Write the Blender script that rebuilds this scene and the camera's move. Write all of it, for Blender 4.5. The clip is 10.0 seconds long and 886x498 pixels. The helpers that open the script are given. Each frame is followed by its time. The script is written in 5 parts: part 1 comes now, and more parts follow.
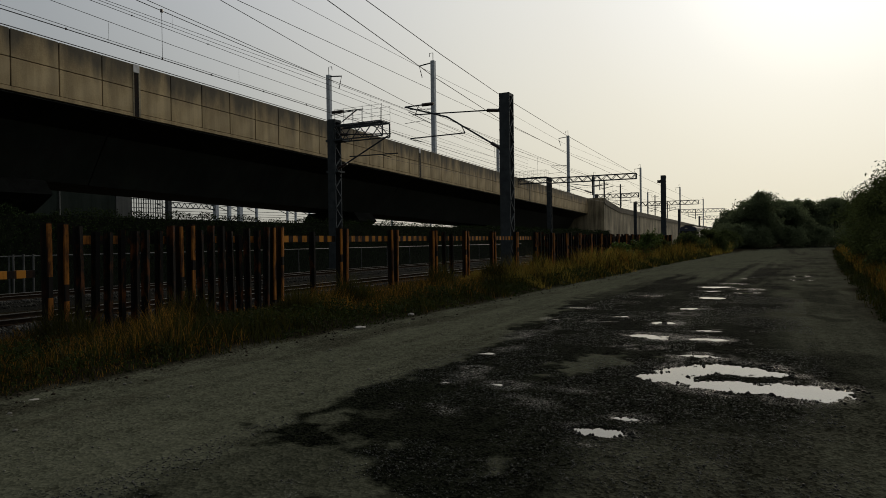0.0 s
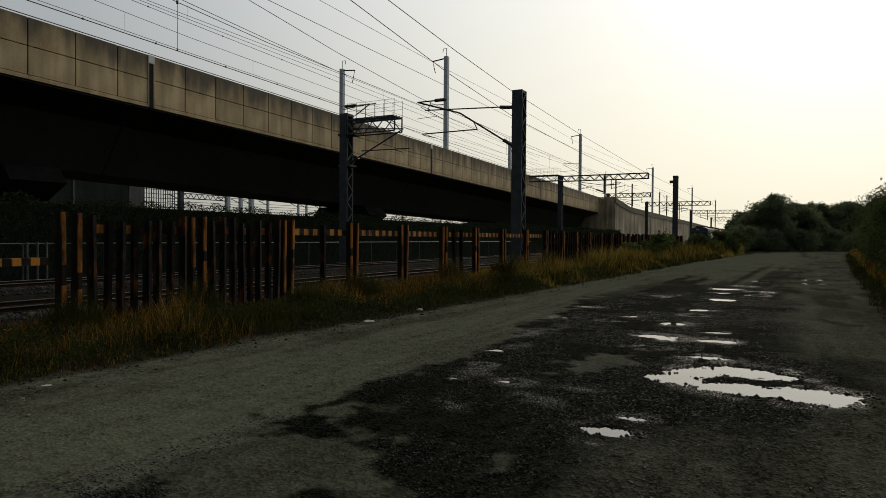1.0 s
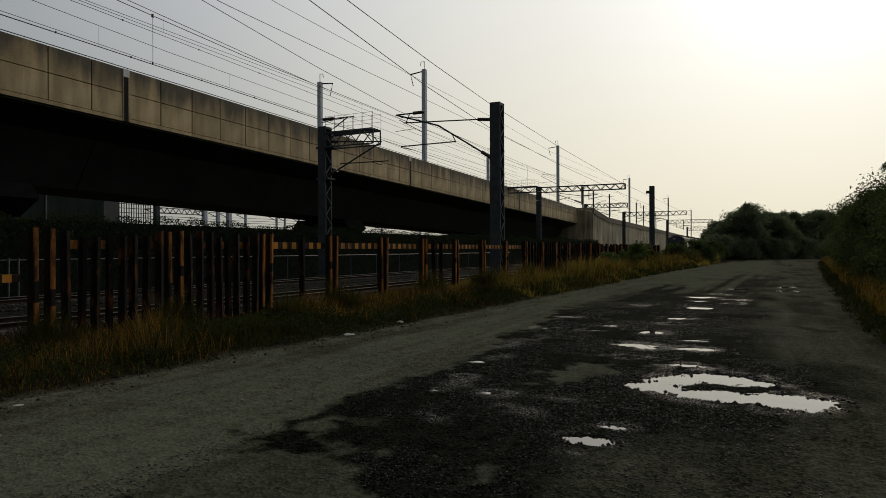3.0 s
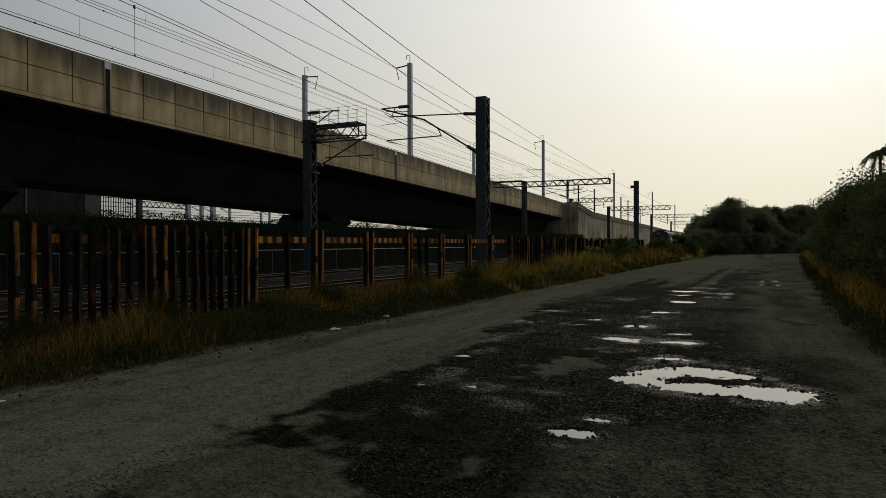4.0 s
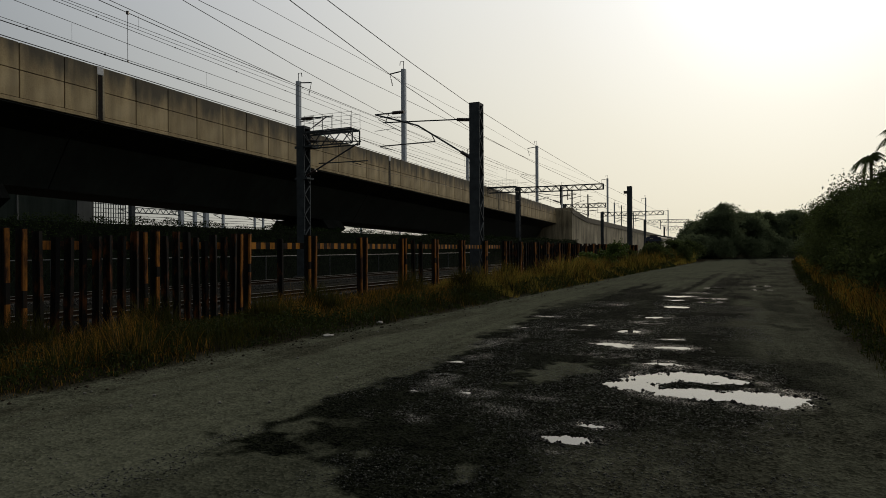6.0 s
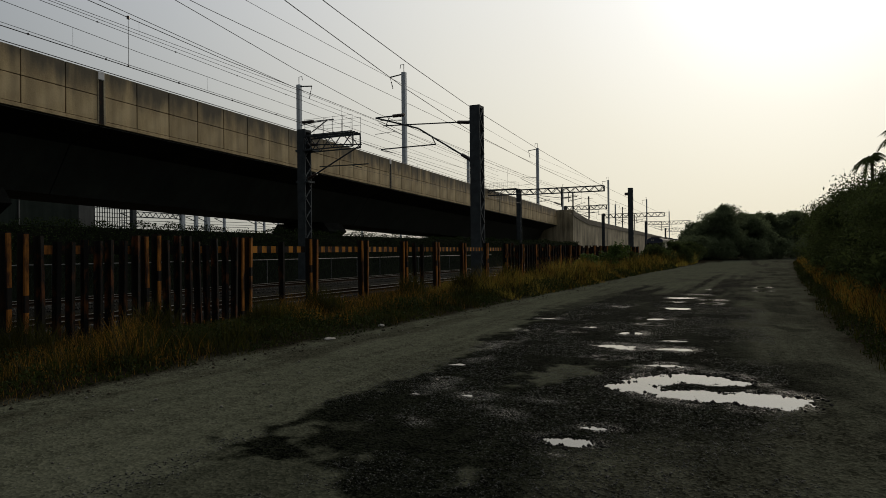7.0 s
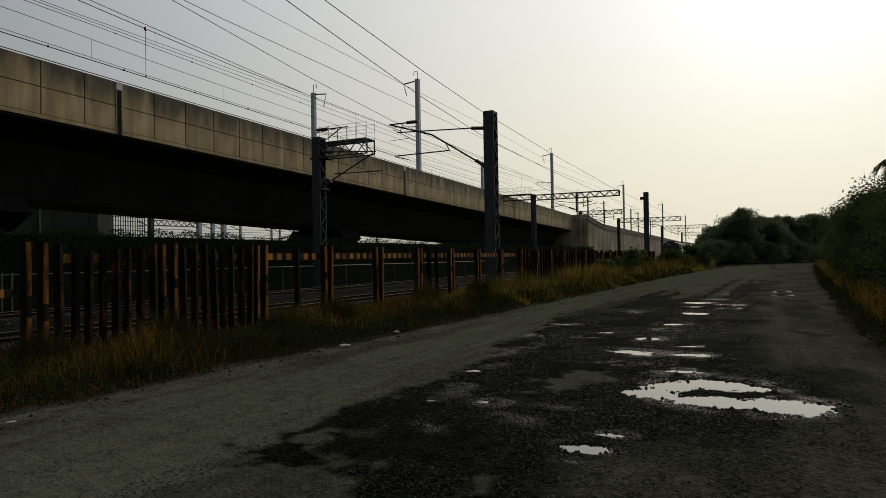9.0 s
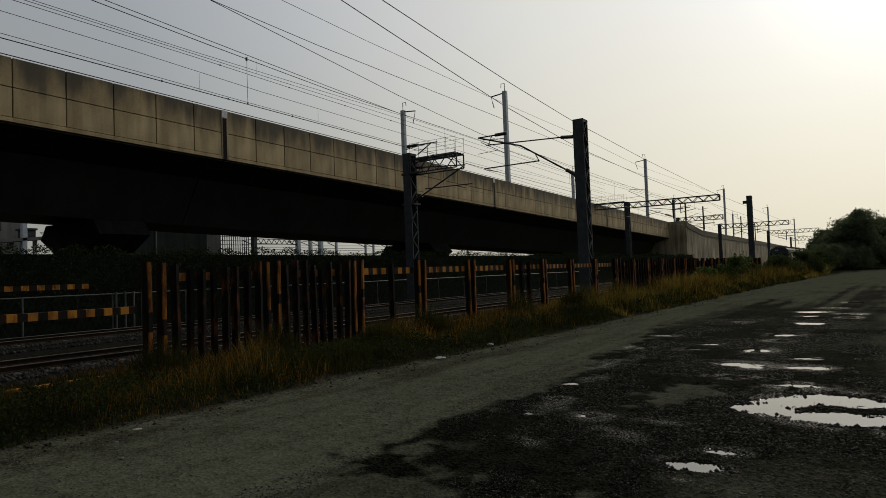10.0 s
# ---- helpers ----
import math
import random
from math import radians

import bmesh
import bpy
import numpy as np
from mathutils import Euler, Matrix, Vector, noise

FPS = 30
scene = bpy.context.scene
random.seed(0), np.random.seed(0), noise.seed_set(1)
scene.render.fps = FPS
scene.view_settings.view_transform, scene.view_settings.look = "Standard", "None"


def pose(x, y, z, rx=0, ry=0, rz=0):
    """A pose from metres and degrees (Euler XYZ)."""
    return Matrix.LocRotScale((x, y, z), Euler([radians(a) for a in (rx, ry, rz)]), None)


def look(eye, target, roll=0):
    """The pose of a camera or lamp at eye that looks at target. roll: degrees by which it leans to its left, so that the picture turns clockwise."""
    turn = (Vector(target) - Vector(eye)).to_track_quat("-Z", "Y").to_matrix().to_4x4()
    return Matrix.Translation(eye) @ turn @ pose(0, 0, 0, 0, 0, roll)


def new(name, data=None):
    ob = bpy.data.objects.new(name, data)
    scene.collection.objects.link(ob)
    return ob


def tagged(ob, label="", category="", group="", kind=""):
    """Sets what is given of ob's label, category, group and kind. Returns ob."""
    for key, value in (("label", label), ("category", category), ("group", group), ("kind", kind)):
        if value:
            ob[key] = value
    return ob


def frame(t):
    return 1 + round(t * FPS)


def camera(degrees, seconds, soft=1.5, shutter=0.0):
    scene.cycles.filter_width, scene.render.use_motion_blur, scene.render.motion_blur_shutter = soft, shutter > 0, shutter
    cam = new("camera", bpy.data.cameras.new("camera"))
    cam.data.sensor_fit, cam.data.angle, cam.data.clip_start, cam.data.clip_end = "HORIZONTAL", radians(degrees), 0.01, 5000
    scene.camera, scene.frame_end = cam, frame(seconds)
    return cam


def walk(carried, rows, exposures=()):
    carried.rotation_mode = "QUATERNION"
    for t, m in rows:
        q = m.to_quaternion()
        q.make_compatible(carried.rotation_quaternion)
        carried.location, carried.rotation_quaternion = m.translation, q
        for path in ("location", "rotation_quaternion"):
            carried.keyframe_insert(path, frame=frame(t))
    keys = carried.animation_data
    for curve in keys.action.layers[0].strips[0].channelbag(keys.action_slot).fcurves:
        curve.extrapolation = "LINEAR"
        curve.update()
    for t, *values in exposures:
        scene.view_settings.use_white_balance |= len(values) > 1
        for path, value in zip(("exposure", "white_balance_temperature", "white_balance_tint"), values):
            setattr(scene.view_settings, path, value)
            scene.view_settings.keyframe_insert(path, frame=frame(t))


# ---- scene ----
cam = camera(69.0, 10.0, soft=0.7)
EYE = 1.6
# seconds, yaw, pitch, roll in degrees, then the hand's small drift in metres
PATH = [
    (0.0, 27.53, -0.66, 0.74, 0.003, 0.033, -0.012),
    (0.5, 28.21, -0.77, -0.14, 0.001, 0.015, -0.009),
    (1.0, 28.40, -1.01, -0.44, 0.002, 0.020, -0.012),
    (1.5, 29.30, -0.57, -0.55, -0.017, 0.007, -0.007),
    (2.0, 28.24, 0.36, -0.11, 0.002, 0.007, -0.011),
    (2.5, 27.57, 0.17, -0.17, -0.013, 0.017, -0.012),
    (3.0, 26.59, 0.06, 0.20, 0.001, 0.014, -0.016),
    (3.2, 25.64, -0.81, 0.32, -0.001, -0.043, -0.005),
    (4.5, 25.23, -0.26, 0.19, 0.005, 0.016, -0.018),
    (5.0, 25.02, -0.36, 0.35, 0.006, 0.015, -0.008),
    (5.5, 24.85, -0.18, 0.27, 0.005, 0.013, -0.013),
    (7.0, 24.89, 0.28, 0.59, 0.007, 0.014, -0.011),
    (7.5, 25.32, 0.29, 0.83, -0.002, 0.025, -0.005),
    (8.0, 25.41, 0.55, 0.90, 0.004, 0.022, -0.009),
    (8.5, 26.07, 0.69, 1.03, 0.001, 0.024, -0.006),
    (9.0, 26.20, 0.83, 0.97, 0.008, 0.028, -0.010),
    (9.5, 30.16, 1.34, 1.66, -0.002, 0.015, -0.001),
    (10.0, 34.27, 2.13, 2.08, -0.012, -0.008, -0.006),
]
walk(cam, [(t, pose(a, b, EYE + c, 90 + p, r, y)) for t, y, p, r, a, b, c in PATH],
     exposures=[(0.0, -0.06), (0.5, 0.10), (1.0, 0.20), (1.5, 0.22), (2.0, 0.18), (2.5, 0.06), (3.2, 0.0), (8.5, 0.0), (9.2, -0.02), (10.0, -0.05)])

# ---- light: low hazy sun ahead, above the road ----
SUN_EL, SUN_AZ = 24.0, 4.5
world = bpy.data.worlds.new("sky")
scene.world = world
world.use_nodes = True
wn = world.node_tree.nodes
sky = wn.new("ShaderNodeTexSky")
sky.sky_type, sky.sun_disc = "NISHITA", False
sky.sun_elevation, sky.sun_rotation = radians(SUN_EL), radians(SUN_AZ)
sky.air_density, sky.dust_density, sky.ozone_density, sky.altitude = 1.0, 5.0, 1.5, 0
# thick haze evens out the sky's brightness
haze = wn.new("ShaderNodeGamma")
haze.inputs[1].default_value = 0.06
world.node_tree.links.new(sky.outputs[0], haze.inputs[0])
sun_way = Vector((math.sin(radians(SUN_AZ)) * math.cos(radians(SUN_EL)), math.cos(radians(SUN_AZ)) * math.cos(radians(SUN_EL)), math.sin(radians(SUN_EL))))
place = wn.new("ShaderNodeTexCoord")


def sky_maths(op, source, value=None):
    node = wn.new("ShaderNodeMath")
    node.operation = op
    world.node_tree.links.new(source, node.inputs[0])
    if value is not None:
        node.inputs[1].default_value = value
    return node.outputs[0]


def sky_times(a, b):
    node = wn.new("ShaderNodeMix")
    node.data_type, node.blend_type = "RGBA", "MULTIPLY"
    node.inputs[0].default_value = 1.0
    world.node_tree.links.new(a, node.inputs[6])
    world.node_tree.links.new(b, node.inputs[7])
    return node.outputs[2]


def sky_ramp(source, stops):
    node = wn.new("ShaderNodeValToRGB")
    bar = node.color_ramp.elements
    while len(bar) < len(stops):
        bar.new(0.5)
    for e, (where, colour) in zip(bar, stops):
        e.position, e.color = where, (*colour, 1)
    world.node_tree.links.new(source, node.inputs[0])
    return node.outputs[0]


# the haze glows round the sun and dims and turns bluer away from it; near the horizon it is cream
dot = wn.new("ShaderNodeVectorMath")
dot.operation = "DOT_PRODUCT"
dot.inputs[1].default_value = sun_way
world.node_tree.links.new(place.outputs["Generated"], dot.inputs[0])
away = sky_maths("DIVIDE", sky_maths("ARCCOSINE", dot.outputs["Value"]), math.pi)
round_sun = sky_ramp(away, [(0.0, (1.25, 1.25, 1.22)), (0.055, (1.06, 1.06, 1.04)), (0.072, (0.97, 0.97, 0.95)), (0.11, (0.885, 0.88, 0.845)), (0.155, (0.81, 0.81, 0.78)), (0.215, (0.67, 0.68, 0.68)), (0.27, (0.53, 0.55, 0.57)), (0.333, (0.40, 0.425, 0.455)), (0.5, (0.33, 0.34, 0.34)), (0.72, (0.16, 0.165, 0.17)), (1.0, (0.07, 0.07, 0.07))])
height = wn.new("ShaderNodeSeparateXYZ")
world.node_tree.links.new(place.outputs["Generated"], height.inputs[0])
near_horizon = sky_ramp(height.outputs["Z"], [(0.0, (1.0, 0.948, 0.80)), (0.18, (1.0, 0.972, 0.88)), (0.36, (1.0, 1.0, 0.99))])
world.node_tree.links.new(sky_times(sky_times(haze.outputs[0], round_sun), near_horizon), wn["Background"].inputs[0])
wn["Background"].inputs[1].default_value = 0.81
sun = new("sun", bpy.data.lights.new("sun", "SUN"))
sun.data.energy, sun.data.angle, sun.data.color = 0.9, radians(10), (1.0, 0.86, 0.66)
sun.matrix_world = look(sun_way * 100, (0, 0, 0))
scene.view_settings.exposure = 0.0

# ---- materials ----
def material(name, colours, rough=0.8, metal=0.0, scale=4.0, bump=0.3, bump_scale=30.0, distance=0.01, island=0.0, per_object=0.0, streaks=0.0, translucent=0.0, specular=0.5, stretch=(1, 1, 1)):
    """Noise between two colours at two scales, with relief; island / per_object vary the value from piece to piece."""
    m = bpy.data.materials.new(name)
    m.use_nodes = True
    n, l = m.node_tree.nodes, m.node_tree.links
    b = n["Principled BSDF"]
    co = n.new("ShaderNodeTexCoord")
    mp = n.new("ShaderNodeMapping")
    mp.inputs["Scale"].default_value = stretch
    l.new(co.outputs["Object"], mp.inputs[0])
    big = n.new("ShaderNodeTexNoise")
    big.inputs["Scale"].default_value, big.inputs["Detail"].default_value = scale, 6
    fine = n.new("ShaderNodeTexNoise")
    fine.inputs["Scale"].default_value, fine.inputs["Detail"].default_value = bump_scale, 4
    l.new(mp.outputs[0], big.inputs[0])
    l.new(co.outputs["Object"], fine.inputs[0])
    mix = n.new("ShaderNodeMath")
    mix.operation = "MULTIPLY_ADD"
    mix.inputs[1].default_value, mix.inputs[2].default_value = 0.4, -0.2
    l.new(fine.outputs[0], mix.inputs[0])
    add = n.new("ShaderNodeMath")
    l.new(big.outputs[0], add.inputs[0])
    l.new(mix.outputs[0], add.inputs[1])
    value = add.outputs[0]
    ramp = n.new("ShaderNodeValToRGB")
    ramp.color_ramp.elements[0].position, ramp.color_ramp.elements[1].position = 0.32, 0.68
    ramp.color_ramp.elements[0].color, ramp.color_ramp.elements[1].color = (*colours[0], 1), (*colours[-1], 1)
    if len(colours) == 3:
        e = ramp.color_ramp.elements.new(0.5)
        e.color = (*colours[1], 1)
    l.new(value, ramp.inputs[0])
    colour = ramp.outputs[0]
    for strength, kind, socket in ((island, "ShaderNodeNewGeometry", "Random Per Island"), (per_object, "ShaderNodeObjectInfo", "Random")):
        if strength:
            src = n.new(kind)
            vary = n.new("ShaderNodeMapRange")
            vary.inputs[3].default_value, vary.inputs[4].default_value = 1 - strength, 1 + strength
            l.new(src.outputs[socket], vary.inputs[0])
            hsv = n.new("ShaderNodeHueSaturation")
            l.new(colour, hsv.inputs["Color"])
            l.new(vary.outputs[0], hsv.inputs["Value"])
            colour = hsv.outputs[0]
    if streaks:
        st = n.new("ShaderNodeTexNoise")
        sm = n.new("ShaderNodeMapping")
        sm.inputs["Scale"].default_value = (1.3, 1.3, 0.12)
        geo = n.new("ShaderNodeNewGeometry")
        l.new(geo.outputs["Position"], sm.inputs[0])
        l.new(sm.outputs[0], st.inputs[0])
        st.inputs["Scale"].default_value, st.inputs["Detail"].default_value = 1.6, 5
        sr = n.new("ShaderNodeMapRange")
        sr.inputs[1].default_value, sr.inputs[2].default_value = 0.35, 0.65
        sr.inputs[3].default_value, sr.inputs[4].default_value = 1 - streaks, 1.0
        l.new(st.outputs[0], sr.inputs[0])
        mul = n.new("ShaderNodeMix")
        mul.data_type, mul.blend_type = "RGBA", "MULTIPLY"
        mul.inputs[0].default_value = 1.0
        l.new(colour, mul.inputs[6])
        l.new(sr.outputs[0], mul.inputs[7])
        colour = mul.outputs[2]
    l.new(colour, b.inputs["Base Color"])
    b.inputs["Roughness"].default_value, b.inputs["Metallic"].default_value = rough, metal
    b.inputs["Specular IOR Level"].default_value = specular
    if bump:
        bm_node = n.new("ShaderNodeBump")
        bm_node.inputs["Strength"].default_value, bm_node.inputs["Distance"].default_value = bump, distance
        l.new(fine.outputs[0], bm_node.inputs["Height"])
        l.new(bm_node.outputs[0], b.inputs["Normal"])
    if translucent:
        tr = n.new("ShaderNodeBsdfTranslucent")
        l.new(colour, tr.inputs[0])
        ms = n.new("ShaderNodeMixShader")
        ms.inputs[0].default_value = translucent
        l.new(b.outputs[0], ms.inputs[1])
        l.new(tr.outputs[0], ms.inputs[2])
        l.new(ms.outputs[0], n["Material Output"].inputs[0])
    return m


def peeling(name, under, paint, lo, hi, scale=(5, 5, 1.6), rough=0.85):
    """Paint that has flaked off in patches; the pattern runs on from piece to piece."""
    m = material(name, [under, tuple(1.8 * c for c in under)], rough, scale=9, bump_scale=50, distance=0.003, per_object=0.35, specular=0.2)
    n, l = m.node_tree.nodes, m.node_tree.links
    b = n["Principled BSDF"]
    colour = b.inputs["Base Color"].links[0].from_socket
    geo, mp, nz, mr, mix = (n.new("ShaderNode" + k) for k in ("NewGeometry", "Mapping", "TexNoise", "MapRange", "Mix"))
    mp.inputs["Scale"].default_value = scale
    nz.inputs["Scale"].default_value, nz.inputs["Detail"].default_value, nz.inputs["Roughness"].default_value = 1.0, 7, 0.62
    mr.inputs[1].default_value, mr.inputs[2].default_value = lo, hi
    mix.data_type = "RGBA"
    mix.inputs[7].default_value = (*paint, 1)
    l.new(geo.outputs["Position"], mp.inputs[0])
    l.new(mp.outputs[0], nz.inputs[0])
    l.new(nz.outputs[0], mr.inputs[0])
    l.new(mr.outputs[0], mix.inputs[0])
    l.new(colour, mix.inputs[6])
    l.new(mix.outputs[2], b.inputs["Base Color"])
    return m


CONCRETE = material("weathered_concrete", [(0.34, 0.25, 0.13), (0.45, 0.34, 0.182), (0.53, 0.41, 0.235)], 0.85, scale=0.8, bump_scale=14, per_object=0.08, streaks=0.35)


def algae(m, z0, z1):
    """Dark algae that creeps down from the upper edge of each panel in uneven tongues."""
    n, l = m.node_tree.nodes, m.node_tree.links
    b = n["Principled BSDF"]
    colour = b.inputs["Base Color"].links[0].from_socket
    geo, obj, xyz = n.new("ShaderNodeNewGeometry"), n.new("ShaderNodeTexCoord"), n.new("ShaderNodeSeparateXYZ")
    l.new(obj.outputs["Object"], xyz.inputs[0])
    mp, nz = n.new("ShaderNodeMapping"), n.new("ShaderNodeTexNoise")
    mp.inputs["Scale"].default_value = (1, 1.1, 0.25)
    nz.inputs["Scale"].default_value, nz.inputs["Detail"].default_value = 1.4, 7
    l.new(geo.outputs["Position"], mp.inputs[0])
    l.new(mp.outputs[0], nz.inputs[0])
    add = n.new("ShaderNodeMath")
    add.operation = "MULTIPLY_ADD"
    add.inputs[1].default_value = 3.2
    l.new(nz.outputs[0], add.inputs[0])
    l.new(xyz.outputs["Z"], add.inputs[2])
    mr = n.new("ShaderNodeMapRange")
    mr.interpolation_type = "SMOOTHSTEP"
    mr.inputs[1].default_value, mr.inputs[2].default_value, mr.inputs[3].default_value, mr.inputs[4].default_value = z0, z1, 0.0, 0.86
    l.new(add.outputs[0], mr.inputs[0])
    mix = n.new("ShaderNodeMix")
    mix.data_type = "RGBA"
    mix.inputs[7].default_value = (0.06, 0.056, 0.045, 1)
    l.new(mr.outputs[0], mix.inputs[0])
    l.new(colour, mix.inputs[6])
    l.new(mix.outputs[2], b.inputs["Base Color"])


algae(CONCRETE, 2.75, 4.2)
# near-black: the shade under the viaduct is put into this concrete's colour
CONCRETE_DARK = material("shade_dark_concrete", [(0.010, 0.013, 0.011), (0.026, 0.0305, 0.026)], 0.5, specular=0.4, scale=0.5, bump_scale=12, bump=0.15, streaks=0.35)
CONCRETE_WALL = material("wall_concrete", [(0.24, 0.20, 0.125), (0.56, 0.475, 0.32)], 0.88, scale=0.25, bump_scale=8, streaks=0.6)
STEEL_DARK = material("dark_painted_steel", [(0.03, 0.037, 0.042), (0.055, 0.065, 0.072)], 0.75, 0.0, specular=0.2, scale=3, bump_scale=40, distance=0.002)
STEEL_GREY = material("galvanised_steel", [(0.36, 0.41, 0.46), (0.50, 0.55, 0.60)], 0.6, 0.0, scale=5, bump_scale=40, distance=0.002)
WIRE = material("dark_wire", [(0.03, 0.03, 0.03), (0.05, 0.05, 0.05)], 0.6, 0.4, bump=0)
INSULATOR = material("brown_insulator", [(0.03, 0.02, 0.018), (0.06, 0.04, 0.035)], 0.35, bump=0)
YELLOW = peeling("faded_yellow_paint", (0.045, 0.016, 0.005), (0.42, 0.175, 0.024), 0.36, 0.56)
ORANGE = peeling("rusted_orange_paint", (0.022, 0.009, 0.004), (0.31, 0.115, 0.015), 0.40, 0.60)
BLACK = peeling("black_paint", (0.0045, 0.004, 0.0035), (0.035, 0.014, 0.005), 0.50, 0.70)
RUST = peeling("rusty_old_rail", (0.0032, 0.0027, 0.0022), (0.115, 0.036, 0.007), 0.52, 0.74, (6, 6, 2.4), 0.9)
RAIL = material("polished_rail", [(0.30, 0.29, 0.27), (0.46, 0.45, 0.43)], 0.38, 1.0, bump=0)
RAIL_SIDE = material("rusty_rail_side", [(0.018, 0.012, 0.008), (0.035, 0.022, 0.014)], 0.95, specular=0.05)
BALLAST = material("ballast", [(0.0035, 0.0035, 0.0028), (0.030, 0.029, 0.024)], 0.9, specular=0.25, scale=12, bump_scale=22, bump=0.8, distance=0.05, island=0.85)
BED = material("dark_track_bed", [(0.004, 0.0042, 0.0034), (0.015, 0.0148, 0.012)], 0.97, specular=0.05, scale=9, bump_scale=20, bump=1.0, distance=0.08)
# pier concrete coloured almost black to hold the deck's shade
PIER_SHADE = material("shade_dark_pier_concrete", [(0.010, 0.011, 0.010), (0.024, 0.025, 0.023)], 0.97, specular=0.05, scale=0.6, bump_scale=10, streaks=0.3)
CLOD = material("dark_earth_clods", [(0.015, 0.012, 0.008), (0.05, 0.042, 0.03)], 0.95, specular=0.05, island=0.5)
GRASS_YELLOW = material("yellow_green_grass", [(0.115, 0.092, 0.018), (0.21, 0.165, 0.033)], 0.8, scale=0.6, bump=0, island=0.3, translucent=0.55, specular=0.1)
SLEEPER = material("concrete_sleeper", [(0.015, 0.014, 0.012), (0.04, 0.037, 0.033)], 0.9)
GRASS_DRY = material("dry_grass", [(0.10, 0.052, 0.009), (0.22, 0.120, 0.020)], 0.8, scale=0.6, bump=0, island=0.5, translucent=0.5, specular=0.15)
GRASS_GREEN = material("green_grass", [(0.013, 0.0145, 0.0022), (0.038, 0.037, 0.006)], 0.75, scale=0.6, bump=0, island=0.45, translucent=0.45, specular=0.15)
LEAF = material("dark_leaf", [(0.034, 0.046, 0.016), (0.066, 0.086, 0.028)], 0.85, scale=0.8, bump=0, island=0.4, translucent=0.35, specular=0.05)
# aerial haze is painted into the far leaves as a paler, greyer green
LEAF_HAZE = material("haze_pale_grey_green_leaf", [(0.074, 0.094, 0.05), (0.115, 0.142, 0.076)], 0.9, scale=0.8, bump=0, island=0.15, translucent=0.55, specular=0.05)
LEAF_BRIGHT = material("fresh_leaf", [(0.045, 0.075, 0.015), (0.09, 0.13, 0.03)], 0.6, scale=0.8, bump=0, island=0.4, translucent=0.35, specular=0.1)
IVY = material("ivy_leaf", [(0.012, 0.022, 0.008), (0.025, 0.038, 0.012)], 0.9, scale=0.8, bump=0, island=0.5, translucent=0.15, specular=0.05)
BARK = material("bark", [(0.04, 0.03, 0.022), (0.09, 0.07, 0.05)], 0.95, scale=6, bump_scale=20, bump=0.7, distance=0.03)
WEED = material("dark_weed_leaf", [(0.012, 0.019, 0.005), (0.032, 0.042, 0.011)], 0.85, scale=1.5, bump=0, island=0.5, translucent=0.3, specular=0.06)
GRAVEL = material("broken_asphalt_gravel", [(0.0035, 0.004, 0.003), (0.022, 0.0225, 0.0175)], 0.36, scale=20, bump_scale=60, island=0.8, specular=0.4)
# the dark between the ivy leaves is painted on as a black-green wall colour
IVY_SHADE = material("shade_black_wall", [(0.006, 0.008, 0.005), (0.016, 0.02, 0.012)], 0.95, specular=0.05)
STONE = material("pale_stone", [(0.05, 0.048, 0.04), (0.11, 0.105, 0.09)], 0.9, scale=8, island=0.5)
WHITE_STONE = material("white_rubble", [(0.22, 0.2, 0.18), (0.34, 0.32, 0.29)], 0.9, scale=8)
WALL_PALE = material("pale_building_wall", [(0.12, 0.125, 0.12), (0.18, 0.185, 0.18)], 0.9, specular=0.1, scale=0.4, streaks=0.3)
WALL_GREEN = material("grey_green_building_wall", [(0.022, 0.030, 0.025), (0.034, 0.042, 0.036)], 0.95, specular=0.05, scale=0.4, streaks=0.3)
WHITE_PAINT = material("white_paint", [(0.5, 0.5, 0.5), (0.62, 0.62, 0.62)], 0.6)
TRAIN_STEEL = material("brushed_stainless_side", [(0.10, 0.087, 0.066), (0.16, 0.14, 0.108)], 0.75, 0.0, scale=2, bump_scale=60, distance=0.001, stretch=(1, 0.05, 3))
TRAIN_BLUE = material("dark_blue_train_paint", [(0.012, 0.018, 0.04), (0.022, 0.03, 0.06)], 0.35, bump=0)
TRAIN_ROOF = material("grey_roof", [(0.05, 0.045, 0.04), (0.09, 0.08, 0.07)], 0.85)
GLASS_DARK = material("dark_glass", [(0.012, 0.013, 0.014), (0.02, 0.02, 0.022)], 0.08, bump=0)
LENS_LIT = material("lamp_lens", [(0.6, 0.55, 0.4), (0.7, 0.65, 0.5)], 0.2, bump=0)
CHAINLINK = material("green_mesh_fence", [(0.008, 0.015, 0.010), (0.018, 0.026, 0.019)], 0.85, specular=0.1)
PALE_PIPE = material("pale_pipe", [(0.035, 0.04, 0.04), (0.075, 0.08, 0.08)], 0.6, 0.2, bump=0)

water = bpy.data.materials.new("puddle_water")
water.use_nodes = True
wb = water.node_tree.nodes["Principled BSDF"]
wb.inputs["Base Color"].default_value = (0.03, 0.026, 0.02, 1)
wb.inputs["Roughness"].default_value, wb.inputs["IOR"].default_value = 0.015, 1.9


PALE_A, PALE_B = (0.039, 0.0415, 0.0280), (0.104, 0.107, 0.076)


